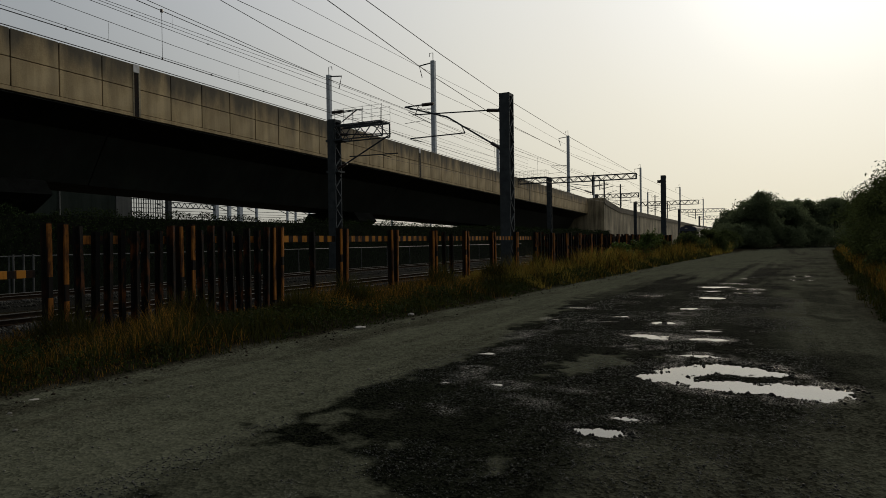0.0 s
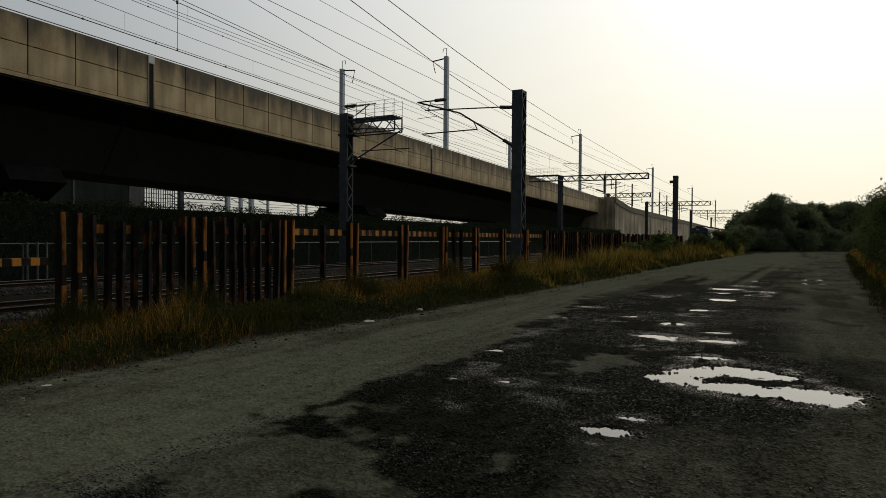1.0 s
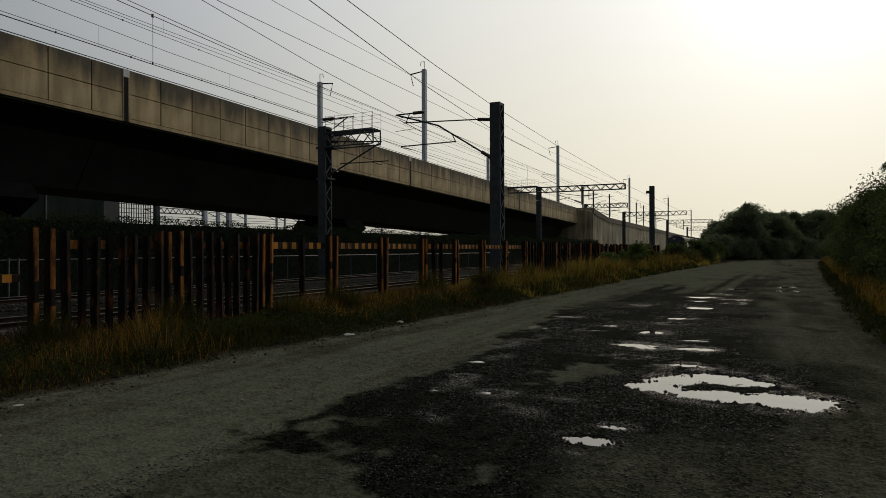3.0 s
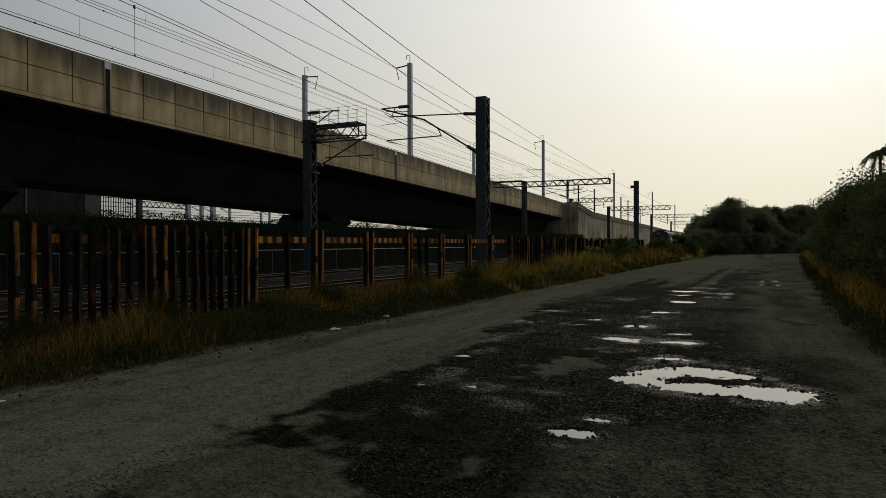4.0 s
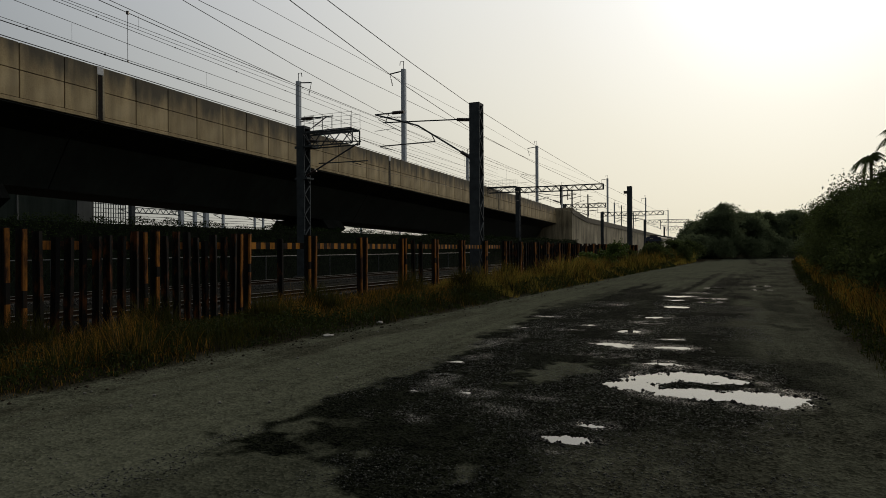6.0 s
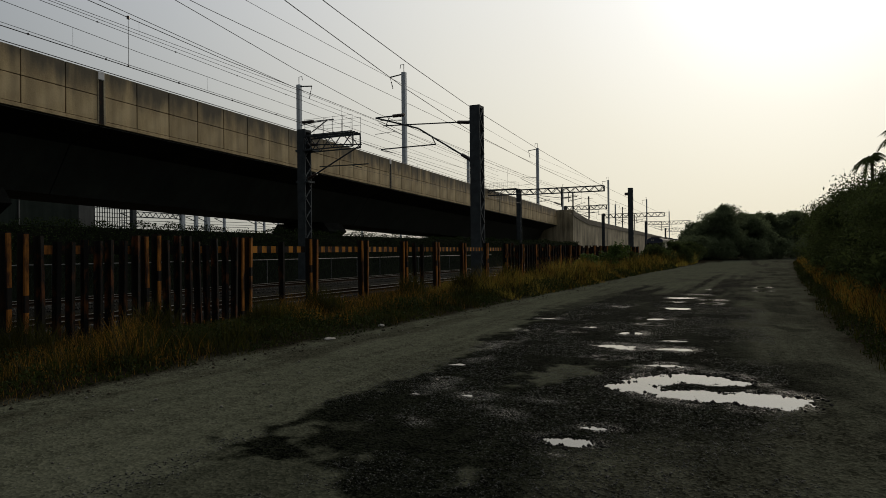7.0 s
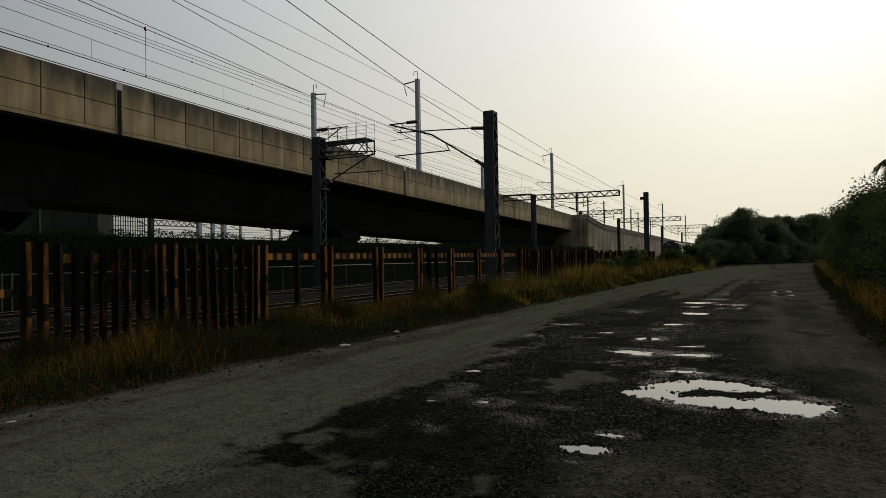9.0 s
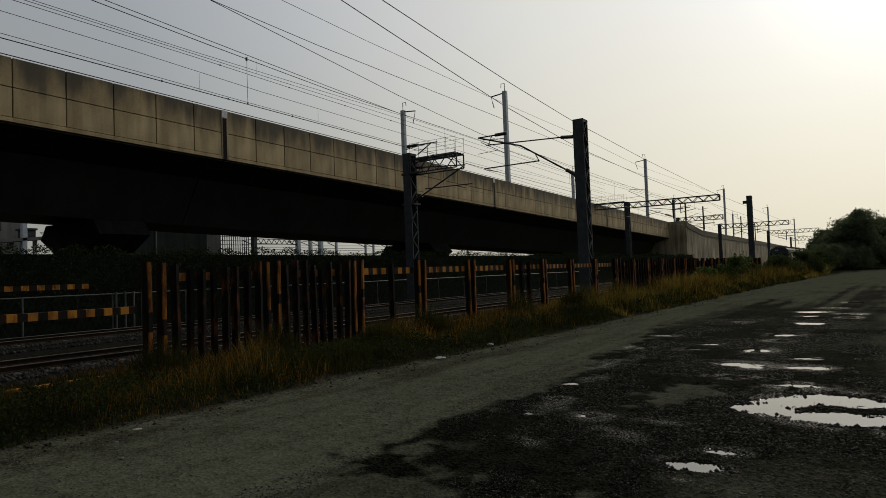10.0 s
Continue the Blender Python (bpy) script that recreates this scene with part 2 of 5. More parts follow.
def ground_material():
    """Compacted pale gravel, wet broken asphalt and mud, laid out by the sheet's own wear values."""
    m = bpy.data.materials.new("dirt_road")
    m.use_nodes = True
    n, l = m.node_tree.nodes, m.node_tree.links
    b = n["Principled BSDF"]
    geo = n.new("ShaderNodeNewGeometry")

    def attr(name):
        a = n.new("ShaderNodeAttribute")
        a.attribute_name = name
        return a.outputs["Fac"]

    def tex(scale, detail, rough=0.6):
        t = n.new("ShaderNodeTexNoise")
        t.inputs["Scale"].default_value, t.inputs["Detail"].default_value, t.inputs["Roughness"].default_value = scale, detail, rough
        l.new(geo.outputs["Position"], t.inputs[0])
        return t.outputs[0]

    def ramp(src, a, c, lo, hi):
        r = n.new("ShaderNodeValToRGB")
        r.color_ramp.elements[0].position, r.color_ramp.elements[1].position = lo, hi
        r.color_ramp.elements[0].color, r.color_ramp.elements[1].color = (*a, 1), (*c, 1)
        l.new(src, r.inputs[0])
        return r.outputs[0]

    def blend(fac, a, c):
        x = n.new("ShaderNodeMix")
        x.data_type = "RGBA"
        l.new(fac, x.inputs[0])
        l.new(a, x.inputs[6])
        l.new(c, x.inputs[7])
        return x.outputs[2]

    def maths(op, a, c):
        x = n.new("ShaderNodeMath")
        x.operation = op
        x.use_clamp = True
        for k, v in enumerate((a, c)):
            if isinstance(v, (int, float)):
                x.inputs[k].default_value = v
            else:
                l.new(v, x.inputs[k])
        return x.outputs[0]

    coarse, mid, grit = tex(0.55, 6), tex(4.0, 6), tex(38.0, 4, 0.8)
    pebble = n.new("ShaderNodeTexVoronoi")
    pebble.inputs["Scale"].default_value = 36.0
    l.new(geo.outputs["Position"], pebble.inputs[0])
    cell = n.new("ShaderNodeSeparateColor")
    l.new(pebble.outputs["Color"], cell.inputs[0])
    rut_map = n.new("ShaderNodeMapping")
    rut_map.inputs["Scale"].default_value = (5.5, 0.35, 1)
    l.new(geo.outputs["Position"], rut_map.inputs[0])
    rut = n.new("ShaderNodeTexNoise")
    rut.inputs["Scale"].default_value, rut.inputs["Detail"].default_value = 1.0, 5
    l.new(rut_map.outputs[0], rut.inputs[0])
    grain = maths("ADD", maths("ADD", maths("MULTIPLY", grit, 0.30), maths("MULTIPLY", mid, 0.21)), maths("ADD", maths("MULTIPLY", cell.outputs[0], 0.16), maths("ADD", maths("MULTIPLY", rut.outputs[0], 0.18), maths("MULTIPLY", coarse, 0.15))))
    pale = ramp(grain, PALE_A, PALE_B, 0.38, 0.62)
    dark = ramp(grain, (0.0014, 0.002, 0.0011), (0.0155, 0.0175, 0.011), 0.44, 0.63)
    mud = ramp(grain, (0.018, 0.0178, 0.0118), (0.102, 0.103, 0.075), 0.40, 0.62)
    earth = ramp(grain, (0.010, 0.009, 0.006), (0.03, 0.025, 0.016), 0.34, 0.7)
    colour = blend(attr("mud"), pale, mud)
    colour = blend(attr("wet"), colour, dark)
    colour = blend(attr("soil"), colour, earth)
    l.new(colour, b.inputs["Base Color"])
    # wet grains glint where water stands between the stones
    speck = n.new("ShaderNodeMapRange")
    speck.inputs[1].default_value, speck.inputs[2].default_value = 0.50, 0.60
    l.new(tex(55.0, 3, 0.7), speck.inputs[0])
    glint = maths("MULTIPLY", maths("ADD", attr("damp"), maths("MULTIPLY", attr("wet"), 0.07)), speck.outputs[0])
    for socket, dry, soaked in (("Roughness", 0.96, 0.22), ("Specular IOR Level", 0.0, 0.7)):
        rr = n.new("ShaderNodeMapRange")
        rr.inputs[3].default_value, rr.inputs[4].default_value = dry, soaked
        l.new(glint, rr.inputs[0])
        l.new(rr.outputs[0], b.inputs[socket])
    h = maths("ADD", maths("MULTIPLY", grit, 0.5), maths("MULTIPLY", pebble.outputs["Distance"], 0.5))
    bp = n.new("ShaderNodeBump")
    bp.inputs["Strength"].default_value, bp.inputs["Distance"].default_value = 1.0, 0.035
    firm = n.new("ShaderNodeMapRange")
    firm.inputs[3].default_value, firm.inputs[4].default_value = 0.4, 1.0
    l.new(maths("ADD", attr("wet"), attr("mud")), firm.inputs[0])
    l.new(firm.outputs[0], bp.inputs["Strength"])
    l.new(h, bp.inputs["Height"])
    l.new(bp.outputs[0], b.inputs["Normal"])
    return m


GROUND = ground_material()


# ---- builders ----
class Shape:
    """Collects vertices and faces, with a material slot per face, into one mesh."""

    def __init__(self):
        self.v, self.f, self.s = [], [], []

    def add(self, vs, fs, slot=0):
        k = len(self.v)
        self.v += [tuple(p) for p in vs]
        self.f += [tuple(k + i for i in q) for q in fs]
        self.s += [slot] * len(fs)
        return self

    def box(self, x0, x1, y0, y1, z0, z1, slot=0, bevel=0.0):
        if not bevel:
            vs = [(x, y, z) for z in (z0, z1) for y in (y0, y1) for x in (x0, x1)]
            return self.add(vs, [(0, 2, 3, 1), (4, 5, 7, 6), (0, 1, 5, 4), (2, 6, 7, 3), (0, 4, 6, 2), (1, 3, 7, 5)], slot)
        b = bevel
        ring = [(x0 + b, y0), (x1 - b, y0), (x1, y0 + b), (x1, y1 - b), (x1 - b, y1), (x0 + b, y1), (x0, y1 - b), (x0, y0 + b)]
        mx, my = (x0 + x1) / 2, (y0 + y1) / 2
        kx, ky = 1 - 2 * b / max(x1 - x0, 1e-6), 1 - 2 * b / max(y1 - y0, 1e-6)
        inner = [(mx + (x - mx) * kx, my + (y - my) * ky) for x, y in ring]
        vs = [(*p, z0) for p in inner] + [(*p, z0 + b) for p in ring] + [(*p, z1 - b) for p in ring] + [(*p, z1) for p in inner]
        fs = [tuple(range(7, -1, -1)), tuple(range(24, 32))]
        for lvl in (0, 8, 16):
            fs += [(lvl + i, lvl + (i + 1) % 8, lvl + 8 + (i + 1) % 8, lvl + 8 + i) for i in range(8)]
        return self.add(vs, fs, slot)

    def beam(self, p, q, w, h=None, slot=0):
        """A square bar from p to q."""
        p, q = Vector(p), Vector(q)
        h = h or w
        d = (q - p).normalized()
        up = Vector((0, 0, 1)) if abs(d.z) < 0.95 else Vector((0, 1, 0))
        a = d.cross(up).normalized() * w / 2
        c = a.cross(d).normalized() * h / 2
        vs = [e + i * a + j * c for e in (p, q) for i, j in ((-1, -1), (1, -1), (1, 1), (-1, 1))]
        return self.add(vs, [(0, 1, 2, 3), (7, 6, 5, 4), (0, 4, 5, 1), (1, 5, 6, 2), (2, 6, 7, 3), (3, 7, 4, 0)], slot)

    def tube(self, pts, r, n=6, slot=0, r1=None):
        pts = [Vector(p) for p in pts]
        k = len(self.v)
        for i, p in enumerate(pts):
            d = (pts[min(i + 1, len(pts) - 1)] - pts[max(i - 1, 0)]).normalized()
            up = Vector((0, 0, 1)) if abs(d.z) < 0.95 else Vector((0, 1, 0))
            a = d.cross(up).normalized()
            c = a.cross(d)
            rad = r if r1 is None else r + (r1 - r) * i / (len(pts) - 1)
            self.v += [tuple(p + rad * (math.cos(t) * a + math.sin(t) * c)) for t in (2 * math.pi * j / n for j in range(n))]
        for i in range(len(pts) - 1):
            for j in range(n):
                a0, a1 = k + i * n + j, k + i * n + (j + 1) % n
                self.f.append((a0, a1, a1 + n, a0 + n))
                self.s.append(slot)
        self.f += [tuple(range(k + n - 1, k - 1, -1)), tuple(range(len(self.v) - n, len(self.v)))]
        self.s += [slot, slot]
        return self

    def prism(self, ring, y0, y1, slot=0):
        """A profile in x and z, drawn out along y."""
        n = len(ring)
        vs = [(x, y, z) for y in (y0, y1) for x, z in ring]
        return self.add(vs, [tuple(range(n)), tuple(range(2 * n - 1, n - 1, -1))] + [(i, i + n, (i + 1) % n + n, (i + 1) % n) for i in range(n)], slot)

    def slope(self, k):
        self.v = [(x, y, z + k * y) for x, y, z in self.v]
        return self

    def mesh(self, name, *mats, smooth=False):
        m = bpy.data.meshes.new(name)
        m.from_pydata(self.v, [], self.f)
        for x in mats:
            m.materials.append(x)
        if len(mats) > 1:
            m.polygons.foreach_set("material_index", self.s)
        if smooth:
            m.polygons.foreach_set("use_smooth", [True] * len(m.polygons))
        m.update()
        return m


def thing(name, x=0, y=0, z=0, label="", category="", group="", kind=""):
    ob = new(name)
    ob.location = (x, y, z)
    ob.empty_display_size = 0.2
    return tagged(ob, label, category, group, kind)


def part(name, shape, mats, parent, label="", smooth=False, at=None):
    mats = mats if isinstance(mats, (list, tuple)) else [mats]
    mesh = shape if isinstance(shape, bpy.types.Mesh) else shape.mesh(name, *mats, smooth=smooth)
    ob = new(name, mesh)
    ob.parent = parent
    if at is not None:
        ob.location = at
    return tagged(ob, label)


def solid(name, shape, mats, label, category, group="", kind="", at=(0, 0, 0), smooth=False):
    mats = mats if isinstance(mats, (list, tuple)) else [mats]
    ob = new(name, shape.mesh(name, *mats, smooth=smooth))
    ob.location = at
    return tagged(ob, label, category, group, kind)


def array_mesh(name, verts, faces, mat):
    m = bpy.data.meshes.new(name)
    nv, nf, w = len(verts), len(faces), faces.shape[1]
    m.vertices.add(nv)
    m.vertices.foreach_set("co", verts.astype(np.float32).ravel())
    m.loops.add(nf * w)
    m.loops.foreach_set("vertex_index", faces.astype(np.int32).ravel())
    m.polygons.add(nf)
    m.polygons.foreach_set("loop_start", np.arange(0, nf * w, w, dtype=np.int32))
    m.materials.append(mat)
    m.update(calc_edges=True)
    return m


rng = np.random.default_rng(7)


def lattice(ix, iy, seed):
    h = np.sin(ix * 127.1 + iy * 311.7 + seed * 74.7) * 43758.5453
    return h - np.floor(h)


def vnoise(x, y, seed=0):
    ix, iy = np.floor(x), np.floor(y)
    fx, fy = x - ix, y - iy
    fx, fy = fx * fx * (3 - 2 * fx), fy * fy * (3 - 2 * fy)
    a, b = lattice(ix, iy, seed), lattice(ix + 1, iy, seed)
    c, d = lattice(ix, iy + 1, seed), lattice(ix + 1, iy + 1, seed)
    return (a * (1 - fx) + b * fx) * (1 - fy) + (c * (1 - fx) + d * fx) * fy


def fbm(x, y, seed=0, octaves=4):
    return sum(vnoise(x * 2**k, y * 2**k, seed + k) * 0.5 ** (k + 1) for k in range(octaves)) / (1 - 0.5**octaves)


def smooth(a, lo, hi):
    t = np.clip((a - lo) / (hi - lo), 0, 1)
    return t * t * (3 - 2 * t)


# ---- ground: one sheet, with the road's ruts, potholes and wear ----
WATER_Z = -0.006
# centre x, y, half length, half width, turn in degrees, depth of each pothole that holds water
PUDDLES = [
    (0.18, 7.58, 0.46, 0.40, 2, 0.075), (-0.42, 7.55, 0.62, 0.28, 2, 0.075), (-1.14, 7.76, 0.32, 0.27, -10, 0.065), (-0.98, 8.30, 0.32, 0.46, -24, 0.07), (-0.50, 8.56, 0.50, 0.33, -6, 0.065), (-0.12, 8.47, 0.25, 0.20, 0, 0.06), (-0.97, 9.33, 0.26, 0.13, 6, 0.05),
    (-1.34, 5.33, 0.24, 0.13, 6, 0.06), (-1.22, 5.84, 0.14, 0.07, 0, 0.042), (-2.72, 6.64, 0.16, 0.09, 10, 0.05), (-3.36, 6.5, 0.14, 0.05, 10, 0.04), (-3.40, 7.39, 0.14, 0.06, 10, 0.042), (-3.68, 8.38, 0.14, 0.08, 4, 0.045),
    (-1.97, 10.92, 0.36, 0.24, 4, 0.055), (-1.72, 10.72, 0.20, 0.12, 4, 0.055), (-1.96, 12.75, 0.24, 0.26, 4, 0.06), (-1.81, 15.58, 0.31, 0.28, 4, 0.06), (-1.80, 14.36, 0.2, 0.11, 4, 0.05), (-1.55, 18.5, 0.36, 0.34, 4, 0.06),
    (-1.86, 22.6, 0.42, 0.34, 4, 0.055), (-1.75, 20.9, 0.30, 0.20, 4, 0.05), (-1.38, 24.2, 0.38, 0.34, 4, 0.055), (-0.86, 20.5, 0.26, 0.30, 4, 0.055), (-0.86, 21.9, 0.34, 0.26, 4, 0.05), (-0.89, 27.5, 0.32, 0.36, 0, 0.05),
    (-1.10, 11.93, 0.24, 0.12, 4, 0.05), (-1.01, 10.92, 0.31, 0.16, 4, 0.055), (0.73, 29.7, 0.3, 0.34, 0, 0.05), (0.68, 26.9, 0.27, 0.28, 0, 0.05), (-1.84, 9.68, 0.24, 0.07, 4, 0.042),
    (-3.02, 12.6, 0.17, 0.10, 4, 0.042), (-2.88, 13.5, 0.16, 0.12, 4, 0.042), (-4.15, 14.9, 0.2, 0.16, 4, 0.042), (-4.0, 12.6, 0.14, 0.12, 4, 0.042), (-3.16, 18.6, 0.16, 0.14, 4, 0.045), (-3.8, 11.05, 0.16, 0.12, 4, 0.042),
]


def road_left(y):
    return np.interp(y, [-60, 4, 13, 29, 45, 76, 110, 160], [-7.4, -7.2, -6.75, -6.25, -5.9, -4.2, 0.5, 12])


def road_right(y):
    return np.interp(y, [-60, 9, 16, 42, 85, 110, 160], [1.7, 1.6, 1.6, 2.8, 5.2, 9.0, 20])


def ground_z(x, y):
    z = 0.016 * (fbm(x * 0.7, y * 0.7, 3) - 0.5) + 0.010 * (vnoise(x * 7, y * 7, 11) - 0.5) + 0.012 * (vnoise(x * 19, y * 19, 12) - 0.5)
    z += 0.010 * (vnoise(x * 41, y * 41, 13) - 0.5)
    bowl, calm = np.zeros_like(z), np.ones_like(z)
    for cx, cy, a, b, turn, deep in PUDDLES:
        c, s = math.cos(radians(turn)), math.sin(radians(turn))
        u, v = ((x - cx) * c + (y - cy) * s) / a, (-(x - cx) * s + (y - cy) * c) / b
        r = np.sqrt(u * u + v * v) + 0.35 * (vnoise(x * 5, y * 5, 21) - 0.5) + 0.5 * (vnoise(x * 17, y * 17, 22) - 0.5)
        bowl = np.maximum(bowl, 0.62 * deep * (1 - smooth(r, 0.45, 1.2)))
        calm = np.minimum(calm, 0.6 + 0.4 * smooth(np.sqrt(u * u + v * v), 1.3, 2.6))
    z = z * calm + 0.008 * (1 - calm) - bowl
    off = np.maximum(road_left(y) - x, x - road_right(y))
    z += 0.10 * smooth(off, 0.0, 0.9) + 0.05 * smooth(off, 0, 2.5) * (fbm(x * 1.3, y * 1.3, 5) - 0.5)
    z -= 0.19 * smooth(-11.15 - x, 0.0, 0.7)
    return z * (1 - smooth(np.abs(y), 90, 140)) + 0.0


def near_pool(x, y):
    """True within a hand's width or so of a puddle's rim."""
    hit = np.zeros(len(x), bool)
    for cx, cy, a, b, turn, deep in PUDDLES:
        q = np.hypot((x - cx) / (a + 0.06), (y - cy) / (b + 0.06))
        hit |= (q > 0.55) & (q < 1.25)
    return hit


def stretch(lo, hi, step):
    return list(np.arange(lo, hi - step * 0.4, step))


xs = np.array([-1500, -700, -350, -180, -110, -70, -50] + stretch(-40, -12, 2.0) + stretch(-12, -7.6, 0.20) + stretch(-7.6, -4.4, 0.06) + stretch(-4.4, 1.3, 0.026) + stretch(1.3, 4.0, 0.12) + stretch(4, 14, 0.7) + [14, 20, 30, 50, 90, 180, 350, 700, 1500])
ys, y = [-600, -250, -120, -60, -30, -15, -8, -4, -2, -1, 0, 0.8, 1.4], 1.9
while y < 60:
    ys.append(y)
    y += max(0.028, 0.0038 * y) if y < 24 else 0.02 * y
ys = np.array(ys + [62, 66, 72, 80, 90, 105, 125, 160, 220, 320, 500, 800, 1300, 2200])
gx, gy = np.meshgrid(xs, ys)
gz = ground_z(gx, gy)
nx, ny = len(xs), len(ys)
idx = np.arange(nx * ny).reshape(ny, nx)
quads = np.stack([idx[:-1, :-1], idx[:-1, 1:], idx[1:, 1:], idx[1:, :-1]], -1).reshape(-1, 4)
sheet = array_mesh("ground", np.stack([gx, gy, gz], -1).reshape(-1, 3), quads, GROUND)
sheet.polygons.foreach_set("use_smooth", np.ones(len(sheet.polygons), dtype=bool))
wobble = fbm(gx * 1.1, gy * 0.8, 31) - 0.5


def soil_far(x, y):
    return smooth(x - road_right(y), -0.6, 0.2)


edge = np.interp(gy, [0, 2.8, 4, 5.8, 6.6, 7.7, 10.4, 15.4, 22.6, 28, 45, 80], [-3.5, -3.7, -3.95, -4.0, -3.75, -3.65, -4.15, -4.65, -4.8, -4.1, -2.6, 1.0])
wet = smooth(gx - edge + 0.9 * wobble + 0.7 * (fbm(gx * 4, gy * 4, 33) - 0.5), -0.13, 0.17)
right = np.interp(gy, [2, 5, 8, 12, 20, 40], [-1.3, -0.9, 0.9, 0.0, 0.1, 0.6])
wet *= 1 - 0.75 * smooth(gx - right + 1.6 * wobble, -0.4, 0.5)
for cx, cy, a, b, keep in ((-2.15, 8.35, 0.42, 0.8, 0.85), (-3.5, 4.75, 0.22, 0.3, 0.7), (-1.74, 4.1, 0.16, 0.34, 0.6), (-3.3, 3.3, 0.75, 0.9, 0.6), (-3.35, 5.0, 0.35, 0.2, 0.3), (-2.2, 3.2, 0.4, 0.25, 0.4)):
    r = np.hypot((gx - cx) / a, (gy - cy) / b) + 1.3 * wobble + 2.2 * (fbm(gx * 3.2, gy * 3.2, 36) - 0.5)
    wet *= 1 - keep * (1 - smooth(r, 0.7, 1.1))
# worn wheel tracks further along show the pale stone again
lane = (gx - road_left(gy)) / (road_right(gy) - road_left(gy))
tracks = fbm(lane * 9 + 0.5 * wobble, gy * 0.05, 41)
wet *= 1 - 0.8 * smooth(tracks, 0.44, 0.58) * smooth(gy, 17, 26)
for c0 in (0.44, 0.58):
    wet *= 1 - 0.75 * (1 - smooth(np.abs(lane - c0 - 0.04 * wobble), 0.012, 0.04)) * smooth(gy, 22, 27) * (1 - smooth(gy, 55, 75))
wet *= 1 - 0.75 * smooth(gy, 30, 55)
wet = np.clip(wet + 1.2 * (fbm(gx * 1.1, gy * 0.55, 46) - 0.5) * smooth(gy, 11, 19) * smooth(gx - edge, -1.5, 0.5), 0, 1)
mudv = smooth(gx - np.interp(gy, [0, 5, 9, 20], [-1.6, -1.3, 0.2, 0.4]) + wobble, -0.4, 0.5) * (0.55 + 0.45 * smooth(fbm(gx * 1.6, gy * 0.9, 51), 0.4, 0.6)) * (1 - 0.5 * smooth(gy, 6, 9))
# dark damp patches stay in the mud on the far side, and dusty wheel marks run along the pale track
wet = np.maximum(wet, 0.7 * smooth(fbm(gx * 1.1, gy * 0.7, 44), 0.50, 0.62) * smooth(gx - right, 0.0, 0.6) * (1 - soil_far(gx, gy)))
mudv = np.maximum(mudv, 0.5 * smooth(fbm(gx * 2.6, gy * 0.22, 45), 0.48, 0.64) * smooth(-3.6 - gx, 0, 0.5))
mudv = np.maximum(mudv, 0.8 * smooth(-6.0 - gx + 1.2 * wobble, 0, 0.9) * smooth(fbm(gx * 3, gy * 3, 52), 0.35, 0.6))
soil = np.maximum(smooth(road_left(gy) - gx + 0.5 * wobble, -0.1, 0.35), smooth(gx - road_right(gy) + 0.9 * wobble, -0.35, 0.45))
verge = smooth(-5.75 - gx + 0.9 * wobble, 0, 0.35) * smooth(fbm(gx * 3.2, gy * 1.1, 53), 0.34, 0.58)
soil = np.maximum(soil, 0.38 * verge * smooth(gx - road_left(gy) + 0.5 * wobble, 0.25, 0.55) * (1 - smooth(gy, 30, 45)))
damp = np.zeros_like(gx)
for cx, cy, a, b, turn, deep in PUDDLES:
    c, s = math.cos(radians(turn)), math.sin(radians(turn))
    u, v = ((gx - cx) * c + (gy - cy) * s) / (a + 0.10), (-(gx - cx) * s + (gy - cy) * c) / (b + 0.10)
    damp = np.maximum(damp, 1 - smooth(np.hypot(u, v) + 1.2 * wobble, 0.75, 1.5))
for cx, cy, a, b in ((-1.35, 5.0, 0.4, 0.22), (-3.3, 7.0, 0.4, 0.5), (-3.5, 8.8, 0.3, 0.6), (-1.4, 8.2, 0.3, 0.5), (-2.6, 3.2, 0.35, 0.2), (-2.2, 6.0, 0.4, 0.25), (-2.9, 5.4, 0.5, 0.25), (-3.8, 11.0, 0.4, 1.2), (-1.9, 6.7, 0.35, 0.2)):
    damp = np.maximum(damp, 0.75 * (1 - smooth(np.hypot((gx - cx) / a, (gy - cy) / b) + 1.6 * wobble, 0.5, 1.2)))
damp *= smooth(fbm(gx * 4, gy * 2.5, 95), 0.38, 0.6)
for key, values in (("wet", wet), ("mud", mudv), ("soil", soil), ("damp", damp)):
    sheet.attributes.new(key, "FLOAT", "POINT").data.foreach_set("value", np.clip(values, 0, 1).astype(np.float32).ravel())
tagged(new("ground", sheet), "broken dirt and asphalt road with wet potholes", "ground", kind="structure")

for cx, cy, a, b, turn, deep in PUDDLES:
    ring = [(1.45 * a * math.cos(t), 1.45 * b * math.sin(t), 0) for t in (2 * math.pi * i / 28 for i in range(28))]
    pool = solid("puddle", Shape().add(ring, [tuple(range(28))]), water, "shallow rain puddle in a pothole, mirroring the sky", "puddle", "puddles on the road", at=(cx, cy, WATER_Z - 0.0012 * (PUDDLES.index((cx, cy, a, b, turn, deep)) % 6)))
    pool.rotation_euler.z = radians(turn)

